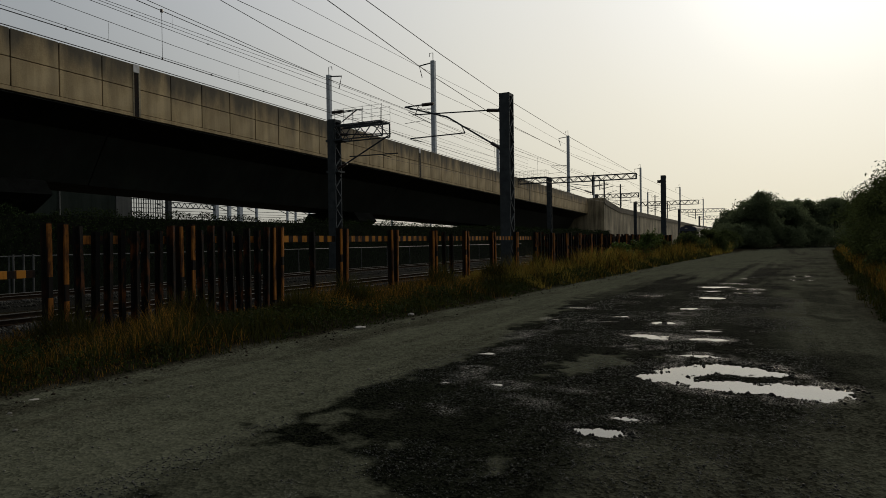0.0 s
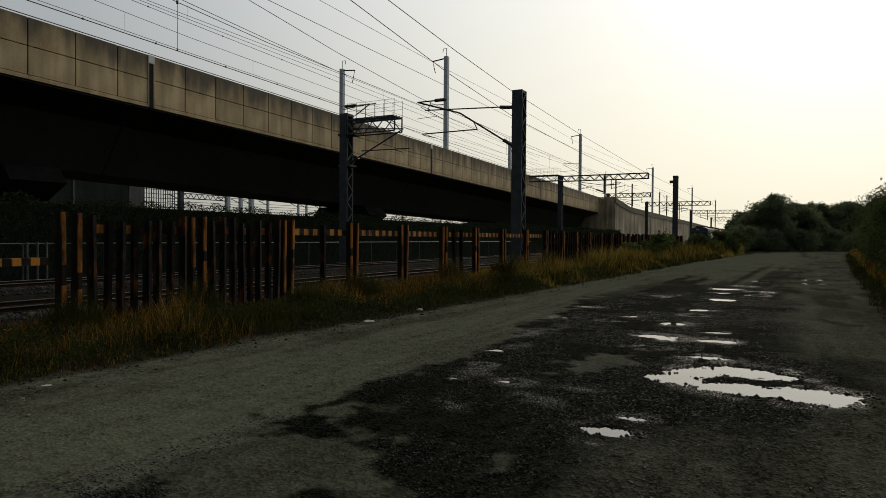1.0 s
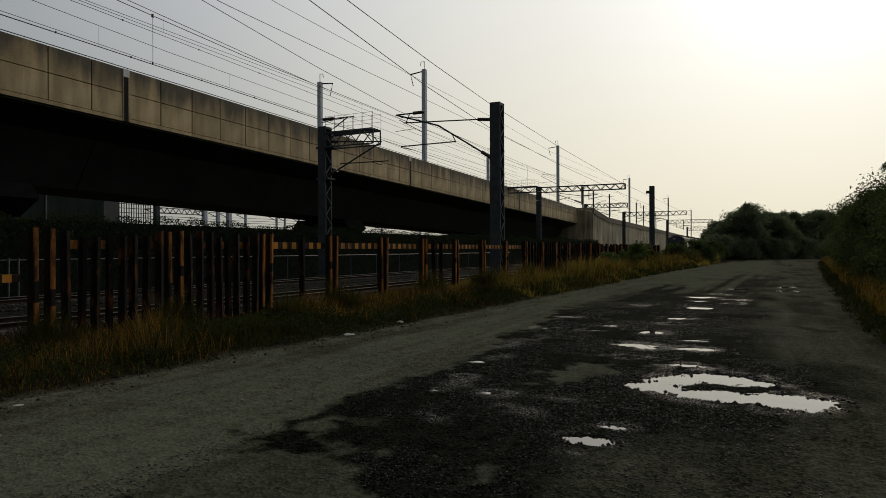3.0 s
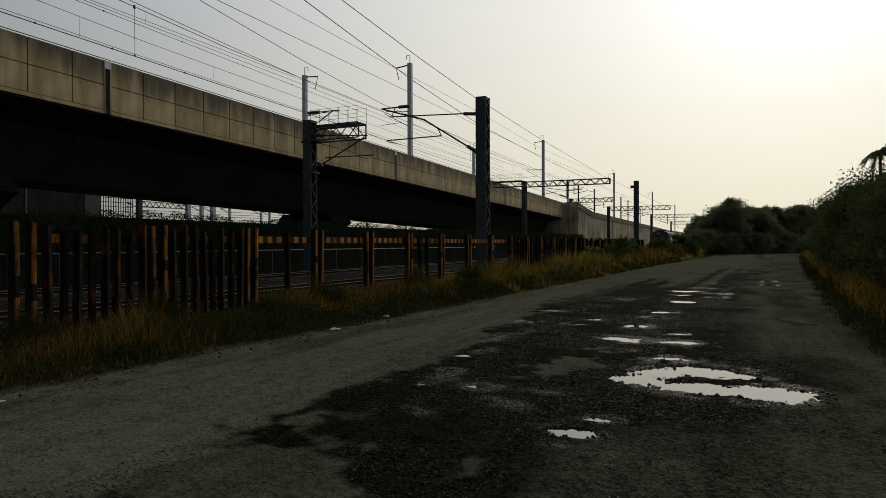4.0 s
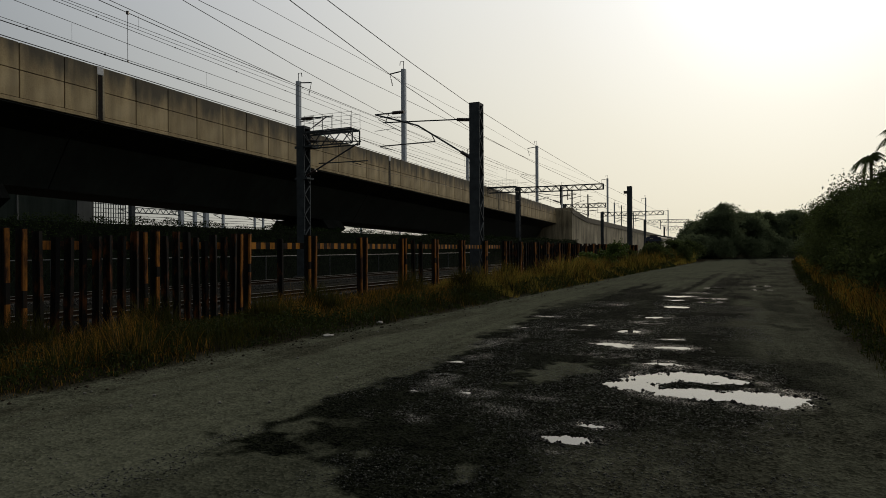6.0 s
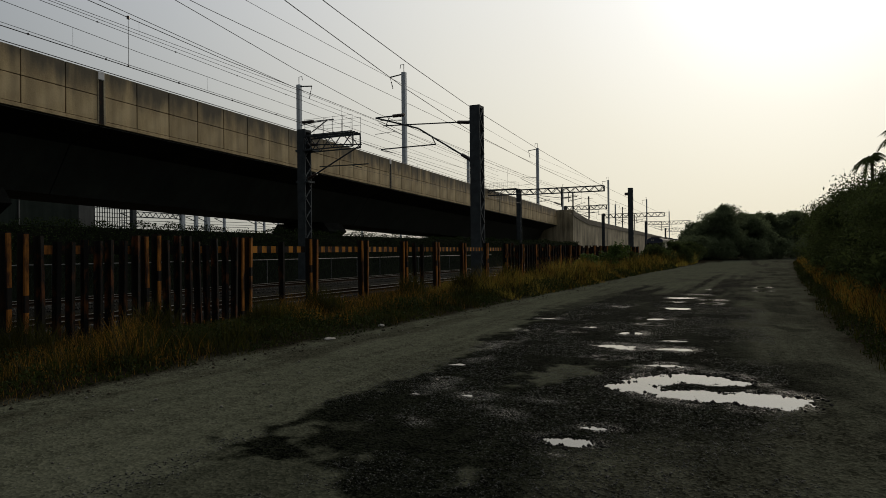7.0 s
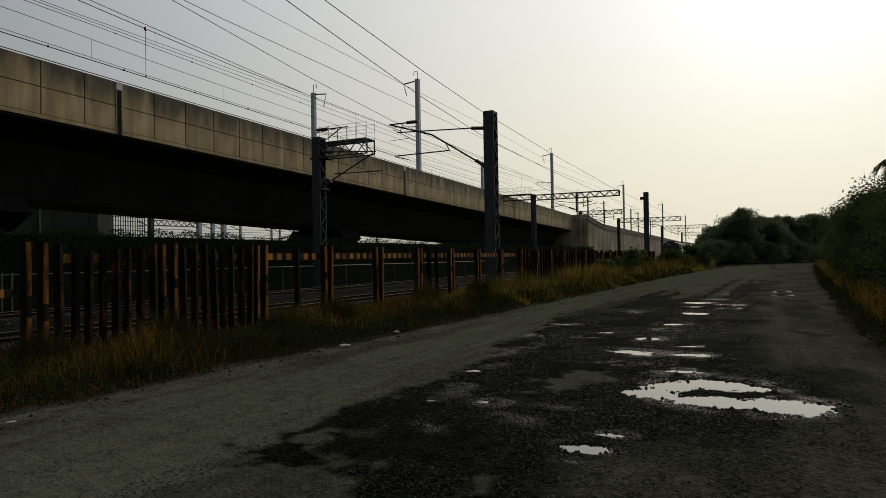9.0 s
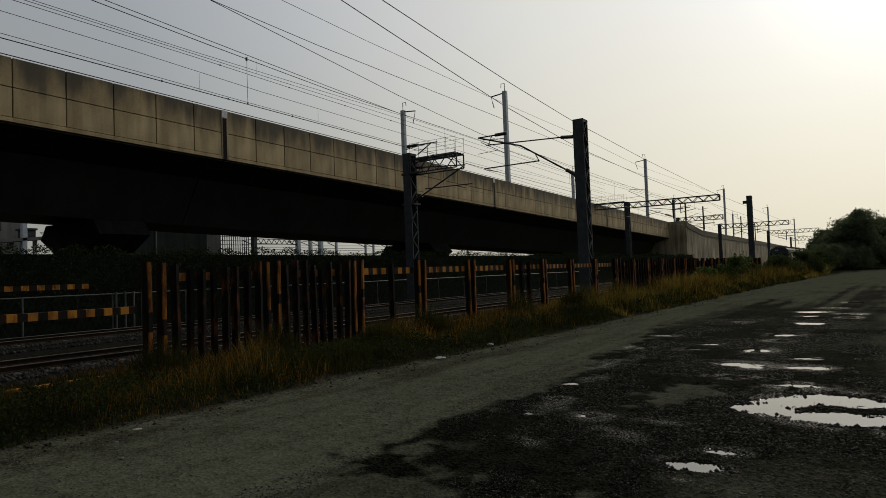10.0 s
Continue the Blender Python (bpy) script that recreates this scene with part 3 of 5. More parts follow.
# ---- viaduct ----
FALL = -0.0238
FACE, TOP0, LOW0, SPAN = -28.0, 10.98, 8.41, 28.2
STARTS = [21.32 + SPAN * k for k in (-2, -1, 0, 1, 2)]
viaduct = thing("railway_viaduct", FACE, 0, 0, "concrete railway viaduct on box girders, sloping down to a ramp", "viaduct", kind="structure")
GIRDER = [(-0.15, LOW0 + 0.3), (-0.15, LOW0 - 0.06), (-2.3, LOW0 - 0.75), (-3.9, LOW0 - 3.15), (-8.1, LOW0 - 3.15), (-9.7, LOW0 - 0.75), (-11.85, LOW0 - 0.06), (-11.85, LOW0 + 0.3)]
PAN = 2.03
ph = TOP0 - LOW0
g = 0.024


def parapet_panel(width):
    pan = Shape()
    pan.box(-0.13, 0.0, g, width - g, ph * 0.545, ph, bevel=0.012)
    pan.box(-0.13, 0.0, g, width - g, 0.20, ph * 0.545 - 0.032, bevel=0.012)
    pan.box(-0.13, 0.015, 0.0, width, 0.0, 0.178, bevel=0.008)
    return pan.slope(FALL).mesh("parapet_panel", CONCRETE)


panel_mesh, last_mesh = parapet_panel(PAN), parapet_panel(SPAN - 13 * PAN)
for y0 in STARTS:
    part("girder_span", Shape().prism(GIRDER, y0 + 0.03, y0 + SPAN - 0.03).slope(FALL), CONCRETE_DARK, viaduct, "underside box girder with shade painted into its dark concrete")
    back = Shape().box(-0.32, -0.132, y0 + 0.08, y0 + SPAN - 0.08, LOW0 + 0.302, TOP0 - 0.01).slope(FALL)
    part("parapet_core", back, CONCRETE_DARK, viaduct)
    back = Shape().box(-11.98, -11.7, y0 + 0.08, y0 + SPAN - 0.08, LOW0 + 0.302, TOP0 - 0.01).slope(FALL)
    part("parapet_back", back, CONCRETE, viaduct)
    for k in range(14):
        part("parapet_panel", panel_mesh if k < 13 else last_mesh, CONCRETE, viaduct, at=(0, y0 + k * PAN, LOW0 + FALL * (y0 + k * PAN)))
    z0 = FALL * y0
    jt = Shape()
    jt.box(-0.2, 0.04, y0 - 0.21, y0 - 0.14, LOW0 + z0 + 0.02, TOP0 + z0 - 0.02)
    jt.box(-0.2, 0.04, y0 + 0.10, y0 + 0.20, LOW0 + z0 + 0.02, TOP0 + z0 - 0.02)
    part("joint_cover", jt, CONCRETE_WALL, viaduct, "pale joint cover")
    part("joint_cap", Shape().box(-0.2, 0.055, y0 - 0.19, y0 + 0.15, TOP0 + z0 - 0.40, TOP0 + z0 + 0.01, bevel=0.015), WHITE_PAINT, viaduct, "light grey joint cap")
    part("joint_gap", Shape().box(-0.2, 0.045, y0 - 0.135, y0 + 0.095, LOW0 + z0 + 0.02, TOP0 + z0 - 0.425), BLACK, viaduct)
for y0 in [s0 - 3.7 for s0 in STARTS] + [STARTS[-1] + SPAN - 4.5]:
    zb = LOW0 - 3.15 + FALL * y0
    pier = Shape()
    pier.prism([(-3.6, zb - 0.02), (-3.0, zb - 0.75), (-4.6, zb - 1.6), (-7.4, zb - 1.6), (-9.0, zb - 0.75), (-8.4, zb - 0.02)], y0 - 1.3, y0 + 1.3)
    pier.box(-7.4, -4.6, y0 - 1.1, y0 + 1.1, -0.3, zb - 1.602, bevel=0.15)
    part("pier", pier, PIER_SHADE, viaduct, "concrete pier with a flared cap")
AB = STARTS[-1] + SPAN
ramp = thing("ramp_wall", -25.35, AB, 0, "stained concrete retaining wall of the railway ramp", "retaining wall", kind="structure")
wall = Shape()
prof = [(0.0, 8.45), (1.2, 8.15), (11, 7.25), (40, 7.0), (85, 6.6), (165, 5.7), (300, 4.2)]
vs = [(0, yy, zz) for yy, z in prof for zz in (-0.3, z)]
vs += [(-14, yy, zz) for yy, z in prof for zz in (-0.3, z)]
m = len(prof) * 2
fs = [(2 * i, 2 * i + 2, 2 * i + 3, 2 * i + 1) for i in range(len(prof) - 1)] + [(m + 2 * i + 1, m + 2 * i + 3, m + 2 * i + 2, m + 2 * i) for i in range(len(prof) - 1)]
fs += [(2 * i + 1, 2 * i + 3, m + 2 * i + 3, m + 2 * i + 1) for i in range(len(prof) - 1)] + [(0, 1, m + 1, m), (m - 2, 2 * m - 2, 2 * m - 1, m - 1)]
part("wall_body", Shape().add(vs, fs), CONCRETE_WALL, ramp)
for k in range(1, 12):
    yy = k * 15.0
    zt = float(np.interp(yy, [p[0] for p in prof], [p[1] for p in prof]))
    part("buttress_strip", Shape().box(0.0, 0.03, yy - 0.05, yy + 0.05, -0.2, zt - 0.9, bevel=0.02), CONCRETE_DARK, ramp)
for i in range(len(prof) - 1):
    (ya, za), (yb, zb) = prof[i], prof[i + 1]
    part("coping", Shape().beam((0.02, ya + 0.02, za - 0.42), (0.02, yb - 0.02, zb - 0.42), 0.16, 0.9), CONCRETE, ramp)

# ---- railway tracks ----
for cx in (-13.65, -19.85):
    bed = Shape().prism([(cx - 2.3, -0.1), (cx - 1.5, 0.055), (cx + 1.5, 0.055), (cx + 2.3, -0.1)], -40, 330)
    solid("ballast_bed", bed, BED, "dark ballast bed under a railway track", "ballast", "ballast beds", "structure")
    count = 16000
    bx, by = cx + rng.uniform(-1.9, 1.9, count), 2 + 48 * rng.uniform(0, 1, count) ** 1.6
    r = rng.uniform(0.03, 0.065, count)
    octa = np.array([(1, 0, 0), (0, 1, 0), (-1, 0, 0), (0, -1, 0), (0, 0, 1), (0, 0, -1)], float)
    pts = np.stack([bx, by, np.where(np.abs(bx - cx) < 1.5, 0.06, -0.0)], -1)[:, None] + octa[None] * r[:, None, None] * rng.uniform(0.6, 1.3, (count, 6, 1))
    tri = np.array([(0, 1, 4), (1, 2, 4), (2, 3, 4), (3, 0, 4), (1, 0, 5), (2, 1, 5), (3, 2, 5), (0, 3, 5)])
    faces = (np.arange(count)[:, None, None] * 6 + tri[None]).reshape(-1, 3)
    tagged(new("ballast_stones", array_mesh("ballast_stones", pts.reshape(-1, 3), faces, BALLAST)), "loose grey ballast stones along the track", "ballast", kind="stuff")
    track = thing("railway_track", cx, 0, 0, "railway track with worn shiny rails", "railway track", "railway tracks", "structure")
    for sx in (-0.56, 0.56):
        foot = Shape().prism([(sx - 0.06, 0.085), (sx - 0.06, 0.10), (sx - 0.01, 0.112), (sx - 0.01, 0.17), (sx - 0.033, 0.176), (sx - 0.033, 0.199), (sx + 0.033, 0.199), (sx + 0.033, 0.176), (sx + 0.01, 0.17), (sx + 0.01, 0.112), (sx + 0.06, 0.10), (sx + 0.06, 0.085)], -40, 330)
        rail = part("rail", foot, RAIL_SIDE, track)
        part("running_surface", Shape().box(sx - 0.002, sx + 0.034, -40, 330, 0.190, 0.203), RAIL, rail, "polished steel rail head")
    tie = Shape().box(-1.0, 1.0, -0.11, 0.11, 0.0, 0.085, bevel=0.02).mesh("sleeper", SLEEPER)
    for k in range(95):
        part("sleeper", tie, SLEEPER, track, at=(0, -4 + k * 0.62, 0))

# ---- fence of old rails ----
FX, BAY = -10.5, 2.605
fence = thing("rail_fence", FX, 0, 0, "trackside fence of rusty old rails with faded yellow and black bands", "fence")
RAILP = [(-0.055, 0.0), (0.055, 0.0), (0.055, 0.012), (0.012, 0.03), (0.012, 0.09), (0.028, 0.098), (0.028, 0.13), (-0.028, 0.13), (-0.028, 0.098), (-0.012, 0.09), (-0.012, 0.03), (-0.055, 0.012)]


def rail_post(height, bands, w=1.2):
    s = Shape()
    n = len(RAILP)
    zs = [0.0] + bands + [height]
    for k in range(len(zs) - 1):
        ring = [(0.045 * 0 + q * w, p * w) for p, q in RAILP]
        vs = [(q - 0.065 * w, p, z) for z in (zs[k], zs[k + 1]) for q, p in ring]
        fs = [(i, (i + 1) % n, (i + 1) % n + n, i + n) for i in range(n)] + [tuple(range(n - 1, -1, -1)), tuple(range(n, 2 * n))]
        s.add(vs, fs, 0)
        if k % 2:
            for i in (5, 6, 7):
                s.s[len(s.s) - len(fs) + i] = 1
    return s.mesh("post", BLACK, ORANGE)


post_meshes = [rail_post(2.0, [0.42, 0.78, 1.12, 2.0 - 0.02]), rail_post(1.99, [0.36, 0.70, 0.98, 1.97]), rail_post(2.02, [0.25, 1.10, 1.30, 1.99])]
long_yellow = rail_post(2.0, [0.30, 1.98], 1.2)
picket_meshes = []
for k, hgt in enumerate((1.98, 1.9, 1.95, 1.86)):
    s = Shape()
    n = len(RAILP)
    vs = [(q * 0.95 - 0.055, p * 1.15, z) for z in (-0.1, hgt) for p, q in RAILP]
    s.add(vs, [(i, (i + 1) % n, (i + 1) % n + n, i + n) for i in range(n)] + [tuple(range(n - 1, -1, -1)), tuple(range(n, 2 * n))])
    picket_meshes.append(s.mesh("picket", RUST))
posts_y = [6.33 + BAY * k for k in range(27)]
for k, py in enumerate(posts_y):
    for j, dy in enumerate((0.0, 0.26)):
        mesh = post_meshes[(k + j) % 3] if k < 2 else (long_yellow if (k + j) % 3 else post_meshes[2])
        ob = part("post", mesh, BLACK, fence, at=(0, py + dy, -0.02))
        ob.rotation_euler = (random.uniform(-0.01, 0.01), random.uniform(-0.012, 0.012), random.uniform(-0.15, 0.15))
for k, py in enumerate(posts_y[:-1]):
    ys_p = []
    if k in (0, 1):
        ys_p = [py + 0.26 + (BAY - 0.26) * (i + 1) / 9 for i in range(8)]
    elif k == 2:
        ys_p = [py + 1.45]
    elif k == 5:
        ys_p = [py + 1.45, py + 0.9]
    elif k >= 9:
        ys_p = [py + 0.26 + (BAY - 0.26) * (i + 1) / 5 for i in range(4)]
    for q in ys_p:
        ob = part("picket", random.choice(picket_meshes), RUST, fence, at=(0.02, q + random.uniform(-0.03, 0.03), random.uniform(-0.06, 0.03)))
        ob.rotation_euler = (random.uniform(-0.02, 0.02), random.uniform(-0.015, 0.015), random.uniform(-0.4, 0.4))


def striped_beam(y0, y1, z, h, pitch, phase=0):
    """One bar with painted bands."""
    n = max(1, round((y1 - y0) / pitch))
    s = Shape()
    s.v = [(x, y0 + (y1 - y0) * k / n, zz) for k in range(n + 1) for x, zz in ((-0.02, z), (0.09, z), (0.09, z + h), (-0.02, z + h))]
    for k in range(n):
        s.f += [(4 * k + i, 4 * k + (i + 1) % 4, 4 * k + 4 + (i + 1) % 4, 4 * k + 4 + i) for i in range(4)]
        s.s += [(k + phase) % 2] * 4
    s.f += [(3, 2, 1, 0), tuple(4 * n + i for i in range(4))]
    s.s += [phase % 2, (n - 1 + phase) % 2]
    return s


for k, py in enumerate(posts_y[:-1]):
    part("beam", striped_beam(py + 0.33, py + BAY - 0.07, 1.62, 0.16, 0.165, k), [BLACK, YELLOW], fence, "yellow and black banded beam", at=(-0.17, 0, 0)) if k >= 2 else part("beam", striped_beam(py + 0.33, py + BAY - 0.07, 1.62, 0.15, 0.29, k), [RUST, ORANGE], fence, at=(-0.19, 0, 0))
    part("ground_beam", striped_beam(py + 0.33, py + BAY - 0.07, 0.02, 0.16, 0.165, k), [BLACK, YELLOW], fence, "yellow and black banded ground beam", at=(-0.1, 0, 0))
low = thing("barrier", FX, 0, 0, "low crash barrier of yellow and black banded rails", "barrier")
for y0, y1 in ((-6.0, -2.0), (-1.97, 2.0), (2.03, 6.1)):
    part("beam", striped_beam(y0, y1, 1.10, 0.12, 0.14), [BLACK, YELLOW], low, at=(-0.05, 0, 0))
    part("ground_beam", striped_beam(y0, y1, 0.0, 0.14, 0.22), [BLACK, YELLOW], low, at=(0.0, 0, 0))
    part("post", long_yellow, BLACK, low, at=(-0.12, y0 + 0.15, -0.75))

# ---- catenary masts ----
def lattice_mast(s, h, w=0.50, pitch=0.55, faces=(1, 1)):
    """Two solid channels on the rail-facing sides and zigzag lacing between them."""
    for y in (-w / 2, w / 2):
        s.box(-w / 2, w / 2, y - 0.035, y + 0.035, 0, h)
    for x in (-w / 2 + 0.012, w / 2 - 0.012):
        z, side = 0.15, -1
        while z + pitch < h:
            s.beam((x, side * w / 2, z), (x, -side * w / 2, z + pitch), 0.06, 0.06)
            z, side = z + pitch, -side
    s.box(-w / 2, w / 2, -w / 2 + 0.036, w / 2 - 0.036, h - 0.14, h - 0.01)
    return s


def insulator(s, p, q, r=0.085, discs=15):
    p, q = Vector(p), Vector(q)
    s.tube([p, q], 0.03, 6)
    for k in range(discs):
        c = p.lerp(q, (k + 0.5) / discs)
        d = (q - p).normalized() * 0.018
        s.tube([c - d, c + d], r, 8)
    return s


def mast(x, y, h, label, side):
    t = thing("catenary_mast", x, y, 0, label, "mast", "trackside masts")
    part("column", lattice_mast(Shape(), h), STEEL_DARK, t)
    part("footing", Shape().box(-0.4, 0.4, -0.4, 0.4, -0.2, 0.22, bevel=0.03), CONCRETE_DARK, t)
    return t


near = mast(-11.25, 28.2, 8.45, "dark steel lattice catenary mast behind the fence", -1)
arm = part("cantilever", Shape().tube([(-0.95, 0, 7.78), (-5.05, 0, 7.98)], 0.032).tube([(-0.75, 0, 6.2), (-3.1, 0, 7.68), (-5.5, 0, 8.42)], 0.045).tube([(-5.5, 0, 8.42), (-4.9, 0, 8.42), (-3.85, 0, 8.42)], 0.035).tube([(-5.2, 0, 6.8), (-2.15, 0, 6.82)], 0.032).tube([(-2.15, 0, 6.82), (-2.35, 0, 7.2)], 0.025).tube([(-5.2, 0, 6.76), (-4.4, 0, 6.55)], 0.02).tube([(-4.7, 0, 8.42), (-4.9, 0, 8.0)], 0.02), STEEL_DARK, near, "tubular steel cantilever arm")
part("insulator", insulator(Shape(), (-0.2, 0, 7.70), (-0.98, 0, 7.78)), INSULATOR, arm)
part("insulator", insulator(Shape(), (-0.2, 0, 5.86), (-0.78, 0, 6.22)), INSULATOR, arm)
part("insulator", insulator(Shape(), (-3.85, 0, 8.42), (-4.5, 0, 8.42)), INSULATOR, arm)
part("warning_plate", Shape().box(-0.16, 0.16, -0.235, -0.22, 1.0, 1.45), PALE_PIPE, near, "small pale warning plate")
for z in (7.7, 5.86):
    part("bracket", Shape().box(-0.3, 0.0, -0.26, 0.26, z - 0.06, z + 0.06), STEEL_DARK, near)

far = mast(-21.2, 28.2, 8.2, "dark steel lattice catenary mast on the far side of the tracks", 1)
arm = part("cantilever", Shape().tube([(0.3, 0, 5.6), (3.4, 0, 7.05)], 0.04).tube([(1.0, 0, 6.17), (4.0, 0, 6.13)], 0.03).tube([(3.0, 0, 6.13), (3.6, 0, 5.95)], 0.02).tube([(0.3, 0, 7.4), (3.6, 0, 7.15)], 0.035).tube([(-0.1, 0, 8.62), (1.9, 0, 8.60)], 0.03).tube([(0.6, 0, 8.1), (1.5, 0, 8.6)], 0.03), STEEL_DARK, far, "tubular steel cantilever arm")
part("insulator", insulator(Shape(), (0.25, 0, 7.4), (0.95, 0, 7.35)), INSULATOR, arm)
part("insulator", insulator(Shape(), (0.2, 0, 5.55), (0.8, 0, 5.83)), INSULATOR, arm)
part("insulator", insulator(Shape(), (-0.1, 0, 8.62), (0.6, 0, 8.62)), INSULATOR, arm)
part("collar", Shape().box(-0.35, 0.45, -0.3, 0.3, 5.35, 5.45), STEEL_DARK, far)
part("collar", Shape().box(-0.35, 0.75, -0.3, 0.3, 7.0, 7.12), STEEL_DARK, far)


def truss(s, x0, x1, z0, z1, d=0.5, bay=0.75, t=0.05):
    """A box lattice girder along x."""
    for y in (-d / 2, d / 2):
        for z in (z0, z1):
            s.beam((x0, y, z), (x1, y, z), t)
        n = max(2, round((x1 - x0) / bay))
        for k in range(n):
            a, b = x0 + (x1 - x0) * k / n, x0 + (x1 - x0) * (k + 1) / n
            s.beam((a, y, z0 if k % 2 else z1), (b, y, z1 if k % 2 else z0), t * 0.7)
    for x in (x0, x1):
        s.beam((x, -d / 2, z0), (x, -d / 2, z1), t).beam((x, d / 2, z0), (x, d / 2, z1), t)
    return s


def walkway(s, x0, x1, z, d=0.9):
    """Handrails over a plank."""
    for y in (-d / 2, -d / 6, d / 6, d / 2):
        s.beam((x0, y, z + 0.03), (x1, y, z + 0.03), 0.03, 0.05)
    for k in range(int((x1 - x0) / 0.16)):
        s.beam((x0 + 0.16 * k, -d / 2, z + 0.04), (x0 + 0.16 * k, d / 2, z + 0.04), 0.02)
    for y in (-d / 2, d / 2):
        for zz in (0.45, 0.85):
            s.beam((x0, y, z + zz), (x1, y, z + zz), 0.013)
        n = max(2, round((x1 - x0) / 0.55))
        for k in range(n + 1):
            x = x0 + (x1 - x0) * k / n
            s.beam((x, y, z), (x, y, z + 0.88), 0.013)
    return s


part("bracket_truss", truss(Shape(), 0.2, 3.3, 7.05, 7.75, 0.7, 0.6, 0.055), STEEL_DARK, far, "short lattice bracket truss")
part("service_platform", walkway(Shape(), 0.35, 3.3, 7.79, 0.8), STEEL_DARK, far, "railed service platform")

second = mast(-11.25, 74.3, 8.55, "dark steel lattice catenary mast further down the fence", -1)
part("arm_stub", Shape().beam((-0.25, 0, 7.9), (-0.62, 0, 7.9), 0.3, 0.3), INSULATOR, second)


def gantry(y, x_col, x_right, x_left, z0, z1, drop, label):
    t = thing("catenary_gantry", x_col, y, 0, label, "gantry", "overhead line gantries")
    part("column", lattice_mast(Shape(), z1 + 0.1, 0.5, 0.6), STEEL_DARK, t)
    part("truss", truss(Shape(), 0.2, x_right - x_col, z0, z1, 0.5, 0.55, 0.085), STEEL_DARK, t)
    if x_left:
        part("left_truss", truss(Shape(), x_left - x_col, -0.2, z0 + 0.1, z1 + 0.1, 0.7, 0.8, 0.08), STEEL_DARK, t)
        part("walkway", walkway(Shape(), x_left - x_col, -0.2, z1 + 0.15), STEEL_DARK, t, "railed walkway")
    if drop:
        d = part("drop_post", Shape().beam((drop - x_col, 0, z1), (drop - x_col, 0, z0 - 1.6), 0.16), STEEL_DARK, t)
        part("cantilever", Shape().tube([(drop - x_col, 0, z0 - 0.6), (drop - x_col - 2.6, 0, z0 - 0.2)], 0.04).tube([(drop - x_col, 0, z0 - 1.4), (drop - x_col - 3.0, 0, z0 - 0.3)], 0.04).tube([(drop - x_col, 0, z0 - 0.6), (drop - x_col + 1.8, 0, z0 - 0.5)], 0.05), STEEL_DARK, d)
        part("insulator", insulator(Shape(), (drop - x_col - 0.15, 0, z0 - 1.35), (drop - x_col - 0.9, 0, z0 - 1.07), 0.11, 8), INSULATOR, d)
        part("insulator", insulator(Shape(), (drop - x_col + 0.15, 0, z0 - 0.6), (drop - x_col + 1.1, 0, z0 - 0.54), 0.11, 8), INSULATOR, d)
    for k, dx in enumerate((2.2, 6.0)):
        part("hanger", Shape().beam((dx, 0, z0), (dx, 0, z0 - 1.1), 0.07).tube([(dx, 0, z0 - 1.0), (dx + 1.6, 0, z0 - 0.7)], 0.035), STEEL_DARK, t)
    return t


gantry(74.0, -24.2, -14.1, -29.2, 8.35, 8.95, -19.0, "dark lattice gantry spanning the tracks with a railed walkway")
gantry(118.0, -29.6, -22.1, 0, 9.1, 9.8, -25.2, "dark lattice gantry across the tracks")
gantry(121.0, -23.3, -12.5, 0, 7.6, 8.3, -18.0, "distant dark lattice gantry across the tracks")
gantry(168.0, -21.8, -11.4, 0, 7.9, 8.7, -18.0, "distant dark lattice gantry across the tracks")
gantry(240.0, -24.5, -5.5, 0, 8.0, 9.2, -16.0, "far lattice gantry faint in the haze")


def viaduct_mast(x, y, base, top, side):
    t = thing("viaduct_mast", x, y, base, "pale galvanised catenary mast standing on the viaduct", "mast", "viaduct masts")
    h = top - base
    s = Shape().box(-0.2, 0.2, -0.2, 0.2, 0, h, bevel=0.03)
    part("column", s, STEEL_GREY, t)
    arm = part("arm", Shape().tube([(0, 0, h - 0.15), (side * 1.5, 0, h - 0.3)], 0.06).tube([(side * 1.5, 0, h - 0.3), (side * 1.2, 0, h - 1.45)], 0.025), STEEL_DARK, t)
    part("insulator", insulator(Shape(), (side * 1.38, 0, h - 0.75), (side * 1.2, 0, h - 1.45), 0.06, 5), INSULATOR, arm)
    part("hook", Shape().tube([(0, 0, h), (0, 0, h + 0.75), (side * 0.35, 0, h + 0.75), (side * 0.4, 0, h + 0.4)], 0.035), STEEL_DARK, t)
    low = h * 0.42 + 0.5
    c = part("cantilever", Shape().tube([(0, 0, low + 0.9), (side * 2.6, 0, low + 1.1)], 0.035).tube([(0, 0, low - 0.6), (side * 2.8, 0, low + 0.9)], 0.035).tube([(side * 1.0, 0, low - 0.1), (side * 3.2, 0, low - 0.2)], 0.025), STEEL_DARK, t)
    part("insulator", insulator(Shape(), (side * 0.1, 0, low + 0.9), (side * 0.7, 0, low + 0.95), 0.06, 5), INSULATOR, c)
    return t


def deck(y):
    return TOP0 - 1.2 + FALL * y if y < AB else float(np.interp(y - AB, [p[0] for p in prof], [p[1] for p in prof])) - 1.0


